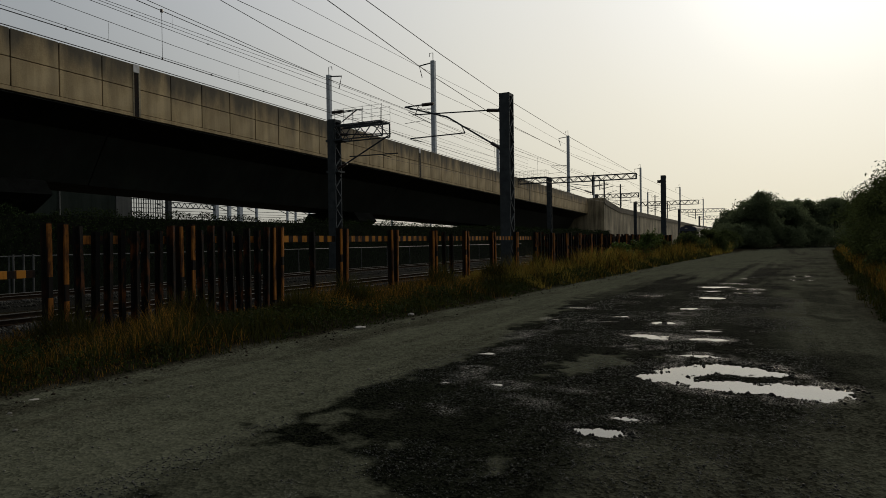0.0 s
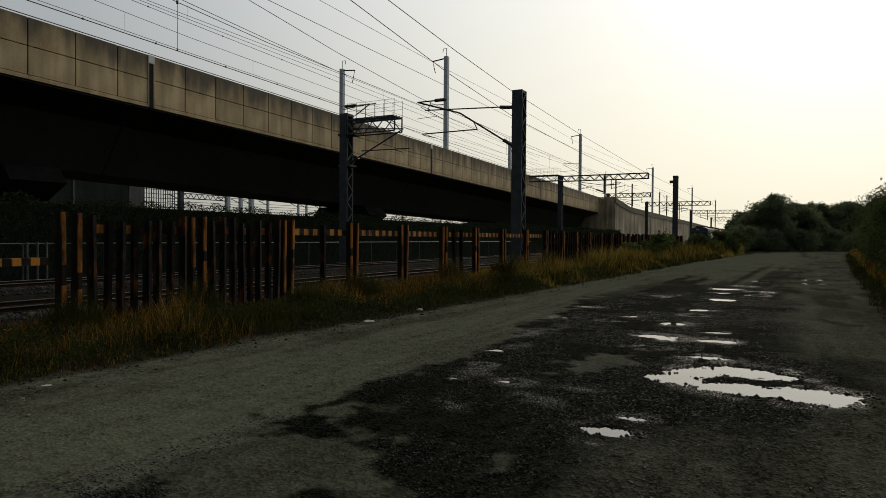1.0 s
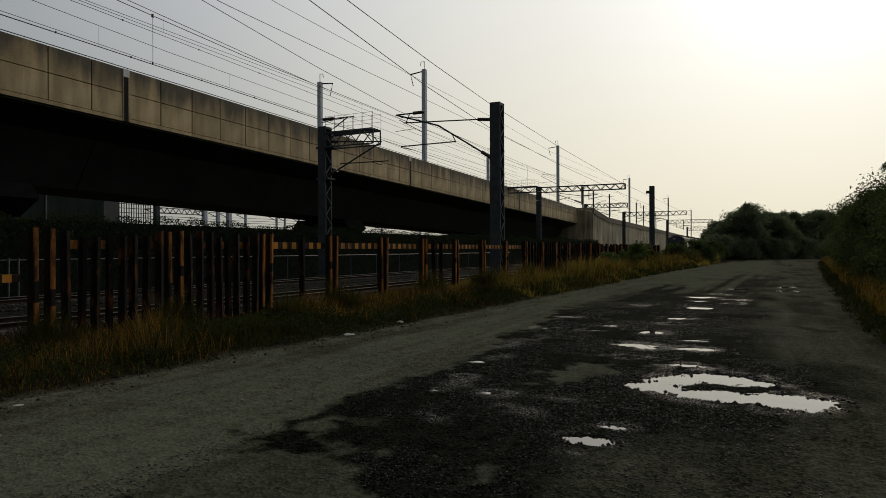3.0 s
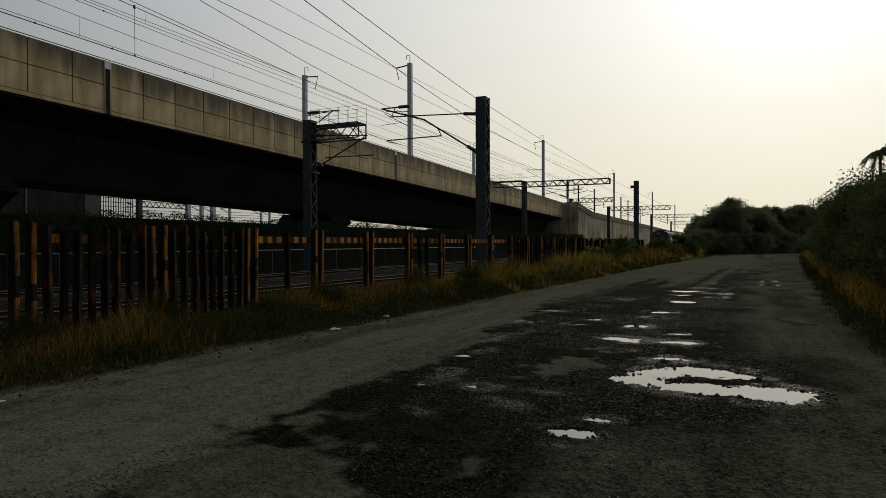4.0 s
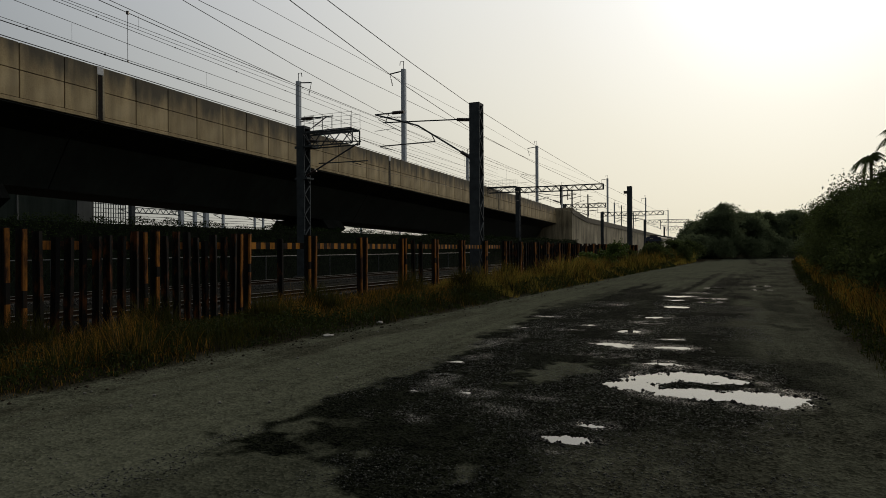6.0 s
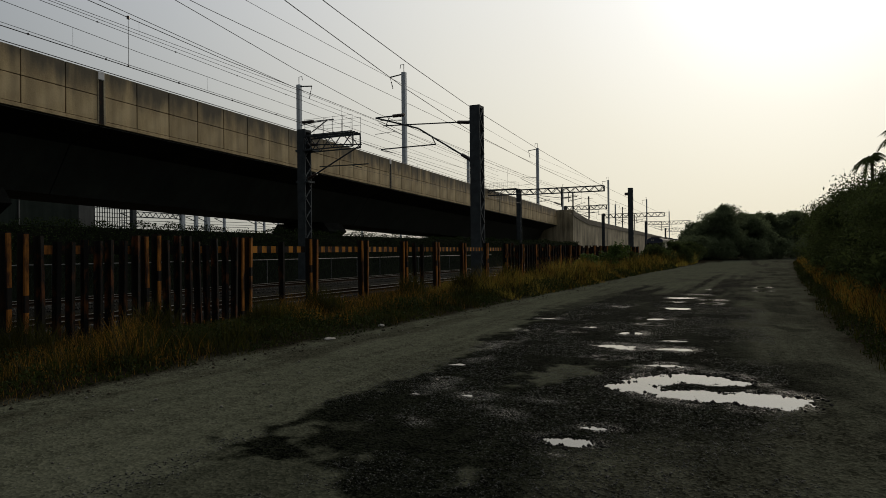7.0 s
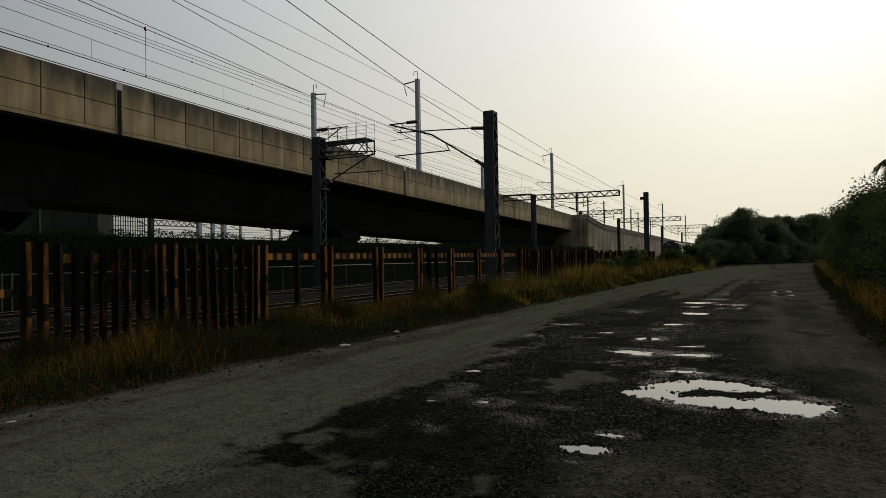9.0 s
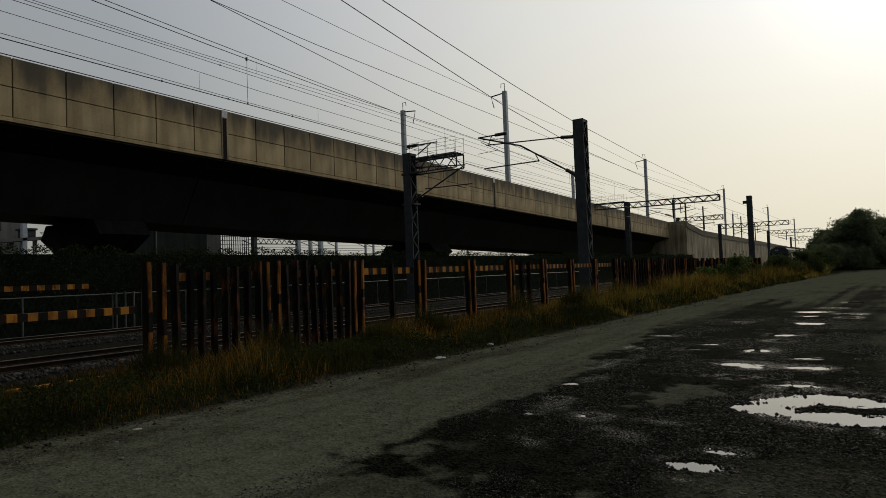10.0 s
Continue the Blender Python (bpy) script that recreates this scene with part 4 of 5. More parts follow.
for x, y, z_top in ((-27.0, 126.0, 12.2), (-27.0, 165.0, 12.4), (-27.0, 185.0, 11.4), (-27.0, 113.0, 11.8)):
    top = z_top - deck(y)
    t = thing("line_post", x, y, deck(y), "slim dark steel post standing on the railway ramp", "mast", "slim line posts")
    part("column", Shape().box(-0.11, 0.11, -0.11, 0.11, 0.0, top, bevel=0.02), STEEL_DARK, t)
    part("cross_arm", Shape().beam((-0.9, 0, top - 0.5), (0.9, 0, top - 0.4), 0.06).tube([(0.1, 0, top - 2.4), (2.2, 0, top - 1.7)], 0.035), STEEL_DARK, t)
    part("insulator", insulator(Shape(), (0.5, 0, top - 2.27), (1.2, 0, top - 2.03), 0.09, 6), INSULATOR, t)
NEAR_ROW, FAR_ROW = [(10, 19.9), (54.1, 18.75), (98.2, 17.8), (157.4, 18.5), (226, 18.7), (300, 18.5)], [(6, 18.9), (50.2, 17.75), (92.2, 16.4), (150, 16.6), (220, 17.0)]
for y, top in NEAR_ROW:
    viaduct_mast(-29.0, y, deck(y), top, -1)
for y, top in FAR_ROW:
    viaduct_mast(-38.3, y, deck(y), top, 1)


# ---- overhead wires ----
def wire(x, knots, sag, r, label):
    """Spans that hang between knots of y and z."""
    pts = []
    for (ya, za), (yb, zb) in zip(knots, knots[1:]):
        n = 10
        pts += [(x, ya + (yb - ya) * k / n, za + (zb - za) * k / n - sag * 4 * (k / n) * (1 - k / n)) for k in range(n)]
    pts.append((x, *knots[-1]))
    t = thing("overhead_wire", 0, 0, 0, label, "wire", "overhead wires")
    w = part("conductor", Shape().tube(pts, r, 5), WIRE, t)
    return t


wire(-29.0, [(-36, 26.5), (8, 24.4), (25, 22.6), (43, 20.87), (56, 19.75), (69.9, 18.8), (96.7, 17.77), (145.5, 16.56), (226, 16.2), (300, 16)], 0.0, 0.034, "thin dark earth wire above the viaduct masts")
wire(-30.2, [(-36, 26.0), (8, 24.0), (24, 22.0), (39.6, 19.98), (56.7, 17.9), (74.5, 16.4), (100.6, 15.54), (157, 14.6), (226, 14.2)], 0.0, 0.034, "thin dark feeder wire along the viaduct masts")
contact = wire(-31.9, [(-20, 13.54), (18.9, 12.61), (41.3, 12.07), (98, 10.72), (157, 9.6)], 0.0, 0.026, "dark contact wire of the viaduct line")
wire(-31.9, [(-20, 14.2), (5, 13.2), (26, 12.56), (41.3, 12.2), (98, 11.2)], 0.0, 0.015, "dark messenger wire of the viaduct line")
wire(-28.1, [(-20, 11.56), (98, 8.75)], 0.0, 0.022, "thin cable along the viaduct's parapet")
lower = wire(-35.5, [(-20, 16.3), (21, 15.2), (30, 14.8), (46, 14.4), (98, 13.0)], 0.0, 0.017, "thin dark contact wire of the viaduct's second line")
wire(-35.5, [(-20, 16.8), (25, 15.9), (45, 15.32), (98, 13.8)], 0.0, 0.018, "thin dark messenger wire of the viaduct's second line")
upper = wire(-35.5, [(-20, 17.0), (30, 15.98), (46, 15.7), (98, 14.4)], 0.0, 0.017, "thin dark feeder wire along the viaduct")
wire(-38.3, [(-20, 18.3), (26, 17.4), (50, 17.2), (92.2, 16.4), (150, 16.6)], 0.0, 0.018, "thin dark earth wire above the viaduct masts")
feeder = wire(-37.1, [(-20, 20.5), (27, 17.68), (39, 17.07), (62, 16.55), (92, 15.4), (150, 15.2)], 0.0, 0.027, "dark feeder wire along the viaduct masts")
wire(-37.6, [(-20, 21.0), (28, 18.18), (40, 17.5), (50, 17.0)], 0.0, 0.024, "dark feeder wire along the viaduct masts")
wire(-31.9, [(-20, 22.9), (30.7, 17.36), (41.3, 16.18), (54, 15.1), (98, 14.0), (157, 13.2)], 0.0, 0.023, "dark feeder wire along the viaduct")
wire(-30.5, [(-20, 19.0), (30.7, 17.14), (53.6, 16.75), (98, 15.9), (157, 16.2)], 0.0, 0.021, "dark feeder wire held by the viaduct masts")
wire(-30.5, [(-20, 21.2), (35.8, 18.85), (53.7, 18.41), (73, 18.13), (100, 17.1), (157, 17.4)], 0.0, 0.017, "dark feeder wire held by the viaduct masts")
for owner, x, y, za, zb in ((lower, -35.5, 25.2, 14.95, 13.8), (lower, -35.5, 35.7, 14.6, 13.7), (upper, -35.5, 29.8, 16.9, 15.98), (upper, -35.5, 53.2, 16.1, 14.9)):
    part("dropper", Shape().tube([(x, y, za), (x, y, zb)], 0.009, 4), WIRE, owner)
part("drop_wire", Shape().tube([(-31.9, 26.05, 12.45), (-31.9, 26.05, 15.3)], 0.014, 5), WIRE, contact)
for y, z in ((26.05, 15.28), (26.05, 12.48)):
    r = 0.085 if z > 13 else 0.05
    part("clamp_ball", Shape().tube([(-31.9, y, z - r), (-31.9, y, z - r * 0.6), (-31.9, y, z + r * 0.6), (-31.9, y, z + r)], r, 8), INSULATOR, contact, "small dark ball clamp")
for y in (20.3, 24.6, 29.7, 34.4, 39.0):
    part("clamp", Shape().box(-31.94, -31.86, y - 0.035, y + 0.035, 13.06 - 0.0238 * y - 0.04, 13.06 - 0.0238 * y + 0.07, bevel=0.015), INSULATOR, contact)
for x, y, z in ((-35.5, 26.8, 15.86), (-35.5, 32.8, 15.68), (-35.5, 38.8, 15.5), (-35.5, 44.7, 15.33)):
    part("clamp", Shape().box(x - 0.04, x + 0.04, y - 0.04, y + 0.04, z - 0.05, z + 0.04, bevel=0.015), INSULATOR, upper)
GROUND_Y = [27.9, 74.2, 121, 168, 240, 300]
for x, zm, zc in ((-15.0, 8.0, 6.6), (-18.2, 7.5, 6.0)):
    messenger = wire(x, [(y, zm) for y in GROUND_Y], 0.75, 0.009, "dark messenger wire over a ground track")
    wire(x, [(y, zc) for y in GROUND_Y], 0.05, 0.007, "dark contact wire over a ground track")
    for ya, yb in zip(GROUND_Y[:2], GROUND_Y[1:3]):
        for k in range(1, 6):
            u = k / 6
            part("dropper", Shape().tube([(x, ya + (yb - ya) * u, zm - 0.75 * 4 * u * (1 - u)), (x, ya + (yb - ya) * u, zc - 0.2 * u * (1 - u))], 0.006, 4), WIRE, messenger)
# ---- plants ----
def blades(name, n, area, height, mat, label, width=0.012, lean=0.5, keep=None):
    """Grass blades: a bent strip each, over a stretch of the plan."""
    x0, x1, y0, y1 = area
    u = rng.uniform(0, 1, n)
    yy = y0 + (y1 - y0) * u**1.7
    xx = rng.uniform(x0, x1, n)
    if keep is not None:
        ok = keep(xx, yy)
        xx, yy = xx[ok], yy[ok]
    n = len(xx)
    clump = fbm(xx * 1.4, yy * 1.4, 61)
    h = height(xx, yy) * (0.35 + 1.1 * clump) * rng.uniform(0.55, 1.3, n)
    a, side = rng.uniform(0, 2 * np.pi, n), rng.uniform(0, 2 * np.pi, n)
    out = h * lean * rng.uniform(0.15, 1.0, n)
    w = width * (1 + 0.035 * yy) * rng.uniform(0.7, 1.3, n)
    base = np.stack([xx, yy, ground_z(xx, yy) - 0.02], -1)
    bend = np.stack([np.cos(a) * out, np.sin(a) * out, np.zeros(n)], -1)
    up = np.stack([np.zeros(n), np.zeros(n), h], -1)
    wv = np.stack([np.cos(side) * w, np.sin(side) * w, np.zeros(n)], -1)
    v = np.stack([base - wv, base + wv, base + 0.55 * up + 0.3 * bend + 0.7 * wv, base + 0.55 * up + 0.3 * bend - 0.7 * wv, base + up + bend], 1)
    k = np.arange(n)[:, None] * 5
    f = np.concatenate([k + np.array([[0, 1, 2]]), k + np.array([[0, 2, 3]]), k + np.array([[3, 2, 4]])])
    return tagged(new(name, array_mesh(name, v.reshape(-1, 3), f, mat)), label, "grass", kind="stuff")


def left_height(x, y):
    inset = road_left(y) - x
    tall = np.interp(y, [4, 13, 18, 34, 70], [0.26, 0.30, 0.40, 0.58, 0.62])
    return (0.10 + tall * smooth(inset, 0.0, 1.0) * (1 - 0.72 * smooth(inset, 2.3, 3.1))) * (0.65 + 0.8 * smooth(fbm(x * 0.9, y * 0.7, 63), 0.4, 0.7))


def left_keep(x, y):
    inset = road_left(y) - x + 0.5 * (fbm(x * 1.5, y * 1.5, 71) - 0.5)
    return (inset > 0.05) & (rng.uniform(0, 1, len(x)) < 0.25 + smooth(inset, 0, 0.8))


def dry_keep(x, y):
    return left_keep(x, y) & (fbm(x * 0.8, y * 0.5, 73) + 0.18 * smooth(road_left(y) - x, 0.6, 2.2) > 0.56)


def right_height(x, y):
    return 0.14 + 0.5 * smooth(x - road_right(y), 0.0, 1.2)


def right_keep(x, y):
    return (x - road_right(y) + 0.6 * (fbm(x * 1.5, y * 1.5, 72) - 0.5) > 0.1) & (x - road_right(y) < 3.0)


def right_far_keep(x, y):
    return right_keep(x, y) & (x - road_right(y) > 0.55)


blades("dry_grass", 52000, (-11.0, -5.6, 2.5, 75), lambda x, y: 1.15 * left_height(x, y), GRASS_DRY, "dry golden roadside grass along the fence", 0.003, 0.6, dry_keep)
blades("green_grass", 90000, (-11.0, -5.6, 2.5, 75), lambda x, y: 0.9 * left_height(x, y), GRASS_GREEN, "dull green weeds along the fence", 0.0065, 0.7, left_keep)
blades("yellow_grass", 26000, (-11.0, -4.6, 20, 80), lambda x, y: 1.15 * left_height(x, y), GRASS_YELLOW, "yellow-green grass further along the fence", 0.005, 0.6, left_keep)
for tx, ty, th in ((-8.9, 12.6, 0.5), (-8.9, 10.6, 0.45), (-9.0, 17.2, 0.55), (-8.8, 20.8, 0.6), (-8.6, 24.5, 0.65), (-9.4, 8.2, 0.4), (-9.6, 6.1, 0.42), (-8.6, 29.0, 0.7)):
    blades("grass_tussock", 1500, (tx - 0.55, tx + 0.55, ty - 0.7, ty + 0.7), lambda x, y: th * 1.4 * (1 - smooth(np.hypot((x - tx) / 0.6, (y - ty) / 0.75), 0.3, 1.1)) + 0.05, GRASS_GREEN, "dense green-brown grass tussock by the fence", 0.006, 0.6)
blades("dry_grass", 34000, (1.4, 8.5, 6, 85), right_height, GRASS_DRY, "dry golden grass on the road's bushy verge", 0.005, 0.6, right_far_keep)
blades("yellow_grass", 24000, (1.4, 8.5, 6, 85), right_height, GRASS_YELLOW, "yellow-green grass on the road's bushy verge", 0.004, 0.6, right_far_keep)
blades("green_grass", 26000, (1.4, 8.5, 6, 85), right_height, GRASS_GREEN, "green weeds on the road's bushy verge", 0.006, 0.6, right_keep)


def leaf_cloud(centres, size, mat, name):
    n = len(centres)
    q = rng.normal(size=(n, 3))
    q /= np.linalg.norm(q, axis=1)[:, None]
    r = rng.normal(size=(n, 3))
    r -= (r * q).sum(1)[:, None] * q
    r /= np.linalg.norm(r, axis=1)[:, None]
    s = size * rng.uniform(0.6, 1.4, (n, 1))
    v = np.stack([centres - q * s, centres + r * s * 0.42, centres + q * s, centres - r * s * 0.42], 1)
    f = np.arange(n)[:, None] * 4 + np.array([[0, 1, 2, 3]])
    return array_mesh(name, v.reshape(-1, 3), f, mat)


def weeds(n, y0, y1, edge, sign, wide, high, label):
    """Low broad-leaved weeds in uneven mounds along one edge of the road."""
    yy = y0 + (y1 - y0) * rng.uniform(0, 1, n) ** 1.8
    d = wide * rng.uniform(0, 1, n) ** 0.8
    xx = edge(yy) + sign * (d + 0.35 * (fbm(yy * 0.9, yy * 0.3, 75) - 0.4))
    mound = high * smooth(fbm(xx * 1.6, yy * 1.6, 76), 0.32, 0.62) * smooth(d, -0.1, 0.5) * (1 - 0.6 * smooth(d, 0.75 * wide, wide))
    ok = mound > 0.03
    xx, yy, mound = xx[ok], yy[ok], mound[ok]
    c = np.stack([xx, yy, ground_z(xx, yy) + mound * rng.uniform(0.05, 1, len(xx))], -1)
    tagged(new("weeds", leaf_cloud(c, 0.022 * (1 + 0.03 * yy)[:, None], WEED, "weeds")), label, "weeds", kind="stuff")


weeds(60000, 2.5, 60, road_left, -1, 1.7, 0.36, "dark broad-leaved weeds along the dirt road's grass edge")
weeds(15000, 4.0, 60, road_right, 1, 0.75, 0.24, "dark low weeds below the road's bushy verge")


def crown_points(n, lobes, shell):
    """Points in small tufts over the outer shell of several lobes, so that gaps stay between them."""
    k = rng.integers(0, len(lobes), n // 14)
    lob = np.array(lobes)[k]
    d = rng.normal(size=(len(k), 3))
    d /= np.linalg.norm(d, axis=1)[:, None]
    d[:, 2] = np.where(d[:, 2] < -0.6, -d[:, 2], d[:, 2])
    tuft = lob[:, :3] + d * lob[:, 3:4] * np.array([1, 1, 0.85]) * (rng.uniform(0.15, 1.0, len(k)) ** shell)[:, None] * rng.uniform(0.88, 1.10, len(k))[:, None]
    spread = (0.16 if shell > 0.5 else 0.11) * lob[:, 3].mean()
    return (tuft[:, None] + rng.normal(size=(len(k), 14, 3)) * spread).reshape(-1, 3)


def tree(name, x, y, h, w, leaves, size, mat, label, category="tree", lobes=9, low=0.25, shell=0.6):
    t = thing(name, x, y, 0, label, category, category + "s beside the road")
    lb = []
    for k in range(lobes):
        a = 2 * math.pi * k / lobes + random.uniform(-0.4, 0.4)
        rr = w * 0.5 * random.uniform(0.25, 0.68)
        z = h * random.uniform(low + 0.08, 0.80)
        lb.append((rr * math.cos(a), rr * math.sin(a), z, w * random.uniform(0.17, 0.27)))
    lb.append((random.uniform(-0.1, 0.1) * w, 0, h * 0.86, h * 0.14))
    s = Shape()
    fork = Vector((0.05 * h, 0, h * 0.32))
    s.tube([(0, 0, -0.2), (0.02 * h, 0.01 * h, h * 0.18), fork], 0.03 * h, 8, r1=0.02 * h)
    for q in lb:
        mid = fork.lerp(Vector(q[:3]), 0.5) + Vector((random.uniform(-0.2, 0.2), random.uniform(-0.2, 0.2), 0.15))
        s.tube([fork, mid, Vector(q[:3])], 0.014 * h, 5, r1=0.004 * h)
    part("trunk", s, BARK, t)
    pts = crown_points(leaves, lb, shell)
    pts = pts[pts[:, 2] > 0.05]
    part("crown", leaf_cloud(pts, size, mat, "crown"), mat, t)
    return t


for x, y, h, w, n, size in ((4.6, 15.5, 3.0, 4.0, 7000, 0.09), (4.4, 19.5, 3.4, 4.2, 8000, 0.09), (5.4, 24.0, 4.2, 5.0, 8000, 0.10), (4.9, 29.0, 3.9, 4.4, 8000, 0.11), (6.2, 34.0, 5.2, 5.4, 8000, 0.12), (5.2, 39.0, 4.6, 4.6, 7000, 0.12), (7.6, 45.0, 5.4, 6.0, 7000, 0.13), (6.6, 53.0, 5.6, 5.6, 6000, 0.14), (8.6, 62.0, 6.6, 7.0, 6000, 0.16), (8.4, 74.0, 6.4, 7.0, 6000, 0.17), (10.5, 88.0, 7.2, 8.0, 6000, 0.2), (9.5, 20.0, 5.0, 6.0, 11000, 0.085), (10.5, 31.0, 6.0, 7.0, 11000, 0.095)):
    tree("tree", x, y, h, w, int(3.0 * n), 0.52 * size, LEAF, "dark green bushy broadleaf tree on the verge", low=0.05, lobes=12)
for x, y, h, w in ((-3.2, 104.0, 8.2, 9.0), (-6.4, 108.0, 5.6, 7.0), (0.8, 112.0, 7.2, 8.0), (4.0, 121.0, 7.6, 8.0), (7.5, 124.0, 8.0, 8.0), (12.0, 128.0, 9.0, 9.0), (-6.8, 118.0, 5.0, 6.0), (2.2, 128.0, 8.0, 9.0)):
    tree("tree", x, y, h, w, 42000, 0.145, LEAF_HAZE, "distant green tree with haze-pale leaf colour where the road bends away", low=0.02, lobes=22, shell=0.35)
for x, y, h, w, mat in ((-8.6, 47.0, 1.9, 3.2, LEAF_BRIGHT), (-8.9, 41.0, 1.3, 2.2, LEAF_BRIGHT), (-7.4, 66.0, 2.0, 4.0, LEAF), (-6.6, 74.0, 2.2, 4.5, LEAF), (-6.0, 84.0, 2.4, 5.0, LEAF), (-6.5, 94.0, 3.4, 6.0, LEAF_HAZE), (-3.0, 99.0, 2.6, 6.0, LEAF_HAZE), (1.0, 106.0, 2.8, 7.0, LEAF_HAZE), (5.0, 114.0, 3.0, 8.0, LEAF_HAZE), (9.0, 110.0, 3.5, 7.0, LEAF_HAZE), (-5.2, 101.0, 3.0, 5.0, LEAF_HAZE), (-9.0, 58.0, 1.3, 2.6, LEAF)):
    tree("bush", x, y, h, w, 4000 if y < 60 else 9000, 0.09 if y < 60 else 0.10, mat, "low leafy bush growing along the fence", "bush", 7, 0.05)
for y in (16, 20, 25, 30, 36, 43, 52):
    xr = float(road_right(y)) + 2.0
    tree("bush", xr, y, 1.5, 2.6, 2800, 0.08, LEAF, "low dark bush at the edge of the verge", "bush", 7, 0.05)


def palm(x, y, h, label):
    t = thing("palm_tree", x, y, 0, label, "palm tree", "palms behind the bushes")
    part("trunk", Shape().tube([(0, 0, -0.2), (0.1, 0, h * 0.5), (0.05, 0.05, h)], 0.11, 8, r1=0.08), BARK, t)
    for k in range(11):
        a, lift = 2 * math.pi * k / 11 + random.uniform(-0.2, 0.2), random.uniform(0.2, 1.1)
        s = Shape()
        spine = []
        for i in range(9):
            u = i / 8
            rr = 0.85 * u
            spine.append(Vector((math.cos(a) * rr, math.sin(a) * rr, h + lift * 1.2 * u - 1.15 * u * u)))
        s.tube(spine, 0.02, 4, r1=0.006)
        across = Vector((-math.sin(a), math.cos(a), 0))
        for i in range(1, 9):
            for sgn in (-1, 1):
                for sub in (0.0, 0.5):
                    p = spine[i - 1].lerp(spine[i], sub)
                    tip = p + across * sgn * 0.40 * (1.1 - 0.6 * i / 8) + Vector((math.cos(a) * 0.3, math.sin(a) * 0.2, -0.3))
                    q = p + (spine[i] - spine[i - 1]) * 0.6
                    s.add([p, q, tip], [(0, 1, 2)])
        part("frond", s, LEAF, t)


palm(6.95, 45.0, 6.85, "slender palm rising behind the bushes")
palm(8.45, 46.5, 8.3, "taller slender palm rising behind the bushes")

# ivy-grown wall behind the tracks
hedge = thing("ivy_wall", -24.2, 0, 0, "low wall overgrown with dark ivy behind the tracks", "hedge", kind="structure")
part("wall", Shape().box(-0.15, 0.1, -10, 104, -0.2, 2.75), IVY_SHADE, hedge)
n = 170000
hy = -10 + 114 * rng.uniform(0, 1, n) ** 1.5
top = 2.98 + 0.35 * (fbm(hy * 0.5, hy * 0 + 3, 81) - 0.5) + 0.5 * (fbm(hy * 2.2, hy * 0 + 1, 82) - 0.5)
hz = top * rng.uniform(0, 1, n) ** 0.55
hx = np.abs(rng.normal(0.1, 0.22, n)) - 0.12
part("ivy", leaf_cloud(np.stack([hx, hy, hz], -1), 0.046, IVY, "ivy"), IVY, hedge)["kind"] = "stuff"

# ---- things between and behind the tracks ----
mid = thing("mesh_fence", -22.6, 0, 0, "low green mesh fence with a pale top pipe behind the tracks", "fence", "mesh fences")
part("top_pipe", Shape().tube([(0, -8, 1.28), (0, 60, 1.28)], 0.025, 6), PALE_PIPE, mid)
for k in range(24):
    part("post", Shape().tube([(0, -8 + k * 2.9, -0.1), (0, -8 + k * 2.9, 1.3)], 0.03, 6), PALE_PIPE, mid)
for yy in (12.4, 12.73, 13.05, 13.36):
    part("gate_pipe", Shape().tube([(0.06, yy, -0.1), (0.06, yy, 1.34)], 0.035, 6), PALE_PIPE, mid)
net = Shape()
for k in range(340):
    y = -8 + k * 0.2
    net.beam((0, y, 0.05), (0, y + 0.6, 1.26), 0.012).beam((0, y + 0.6, 0.05), (0, y, 1.26), 0.012)
part("netting", net, CHAINLINK, mid)

# buildings and platform seen under the viaduct
house = thing("trackside_building", -62, 39, 0, "dark grey-green plain building beyond the viaduct", "building")
part("wall", Shape().box(-6, 0, -6.5, 5.4, -0.2, 8.0), WALL_GREEN, house)
part("roof", Shape().box(-6.3, 0.3, -6.8, 5.7, 8.0, 8.25), WALL_PALE, house)
part("downpipe", Shape().tube([(0.08, -0.6, 0), (0.08, -0.6, 7.9)], 0.07, 8), WALL_PALE, house)
shed = thing("trackside_shed", -62, 44.5, 0, "pale plastered shed beside the dark building", "building")
part("wall", Shape().box(-5, 0, 0, 1.75, -0.2, 7.2), WALL_PALE, shed)
part("roof", Shape().box(-5.2, 0.2, 0, 1.9, 7.2, 7.4), WALL_PALE, shed)
scaf = thing("steel_frame", -60, 46.7, 0, "open dark grid framework beyond the viaduct", "framework")
for k in range(14):
    part("upright", Shape().beam((0, -1.9 + k * 0.292, 0), (0, -1.9 + k * 0.292, 8.2), 0.07), STEEL_DARK, scaf)
for k in range(16):
    part("rung", Shape().beam((0, -1.9, 1 + k * 0.46), (0, 1.9, 1 + k * 0.46), 0.06), STEEL_DARK, scaf)
for y, w in ((49.4, 0.26), (56.2, 0.25), (58.3, 0.2), (60.1, 0.27), (63.0, 0.15), (68.9, 0.13), (70.6, 0.13), (73.6, 0.12), (86, 0.15), (96, 0.15), (110, 0.15)):
    t = thing("yard_mast", -60, y, 0, "grey steel mast in the yard behind the viaduct", "mast", "yard masts")
    part("column", Shape().box(-w, w, -w, w, -0.2, 9.0, bevel=0.03), STEEL_DARK if y < 50 else STEEL_GREY, t)
    part("arm", Shape().beam((0, 0, 5.6), (0, -1.6, 6.1), 0.07).beam((0, 0, 6.3), (0, -1.7, 6.1), 0.06), STEEL_DARK, t)
girder = thing("yard_girder", -60, 49.4, 0, "dark lattice girder between two yard masts", "girder")
web = Shape().beam((0, 0.2, 5.8), (0, 6.6, 5.8), 0.08).beam((0, 0.2, 6.35), (0, 6.6, 6.35), 0.08)
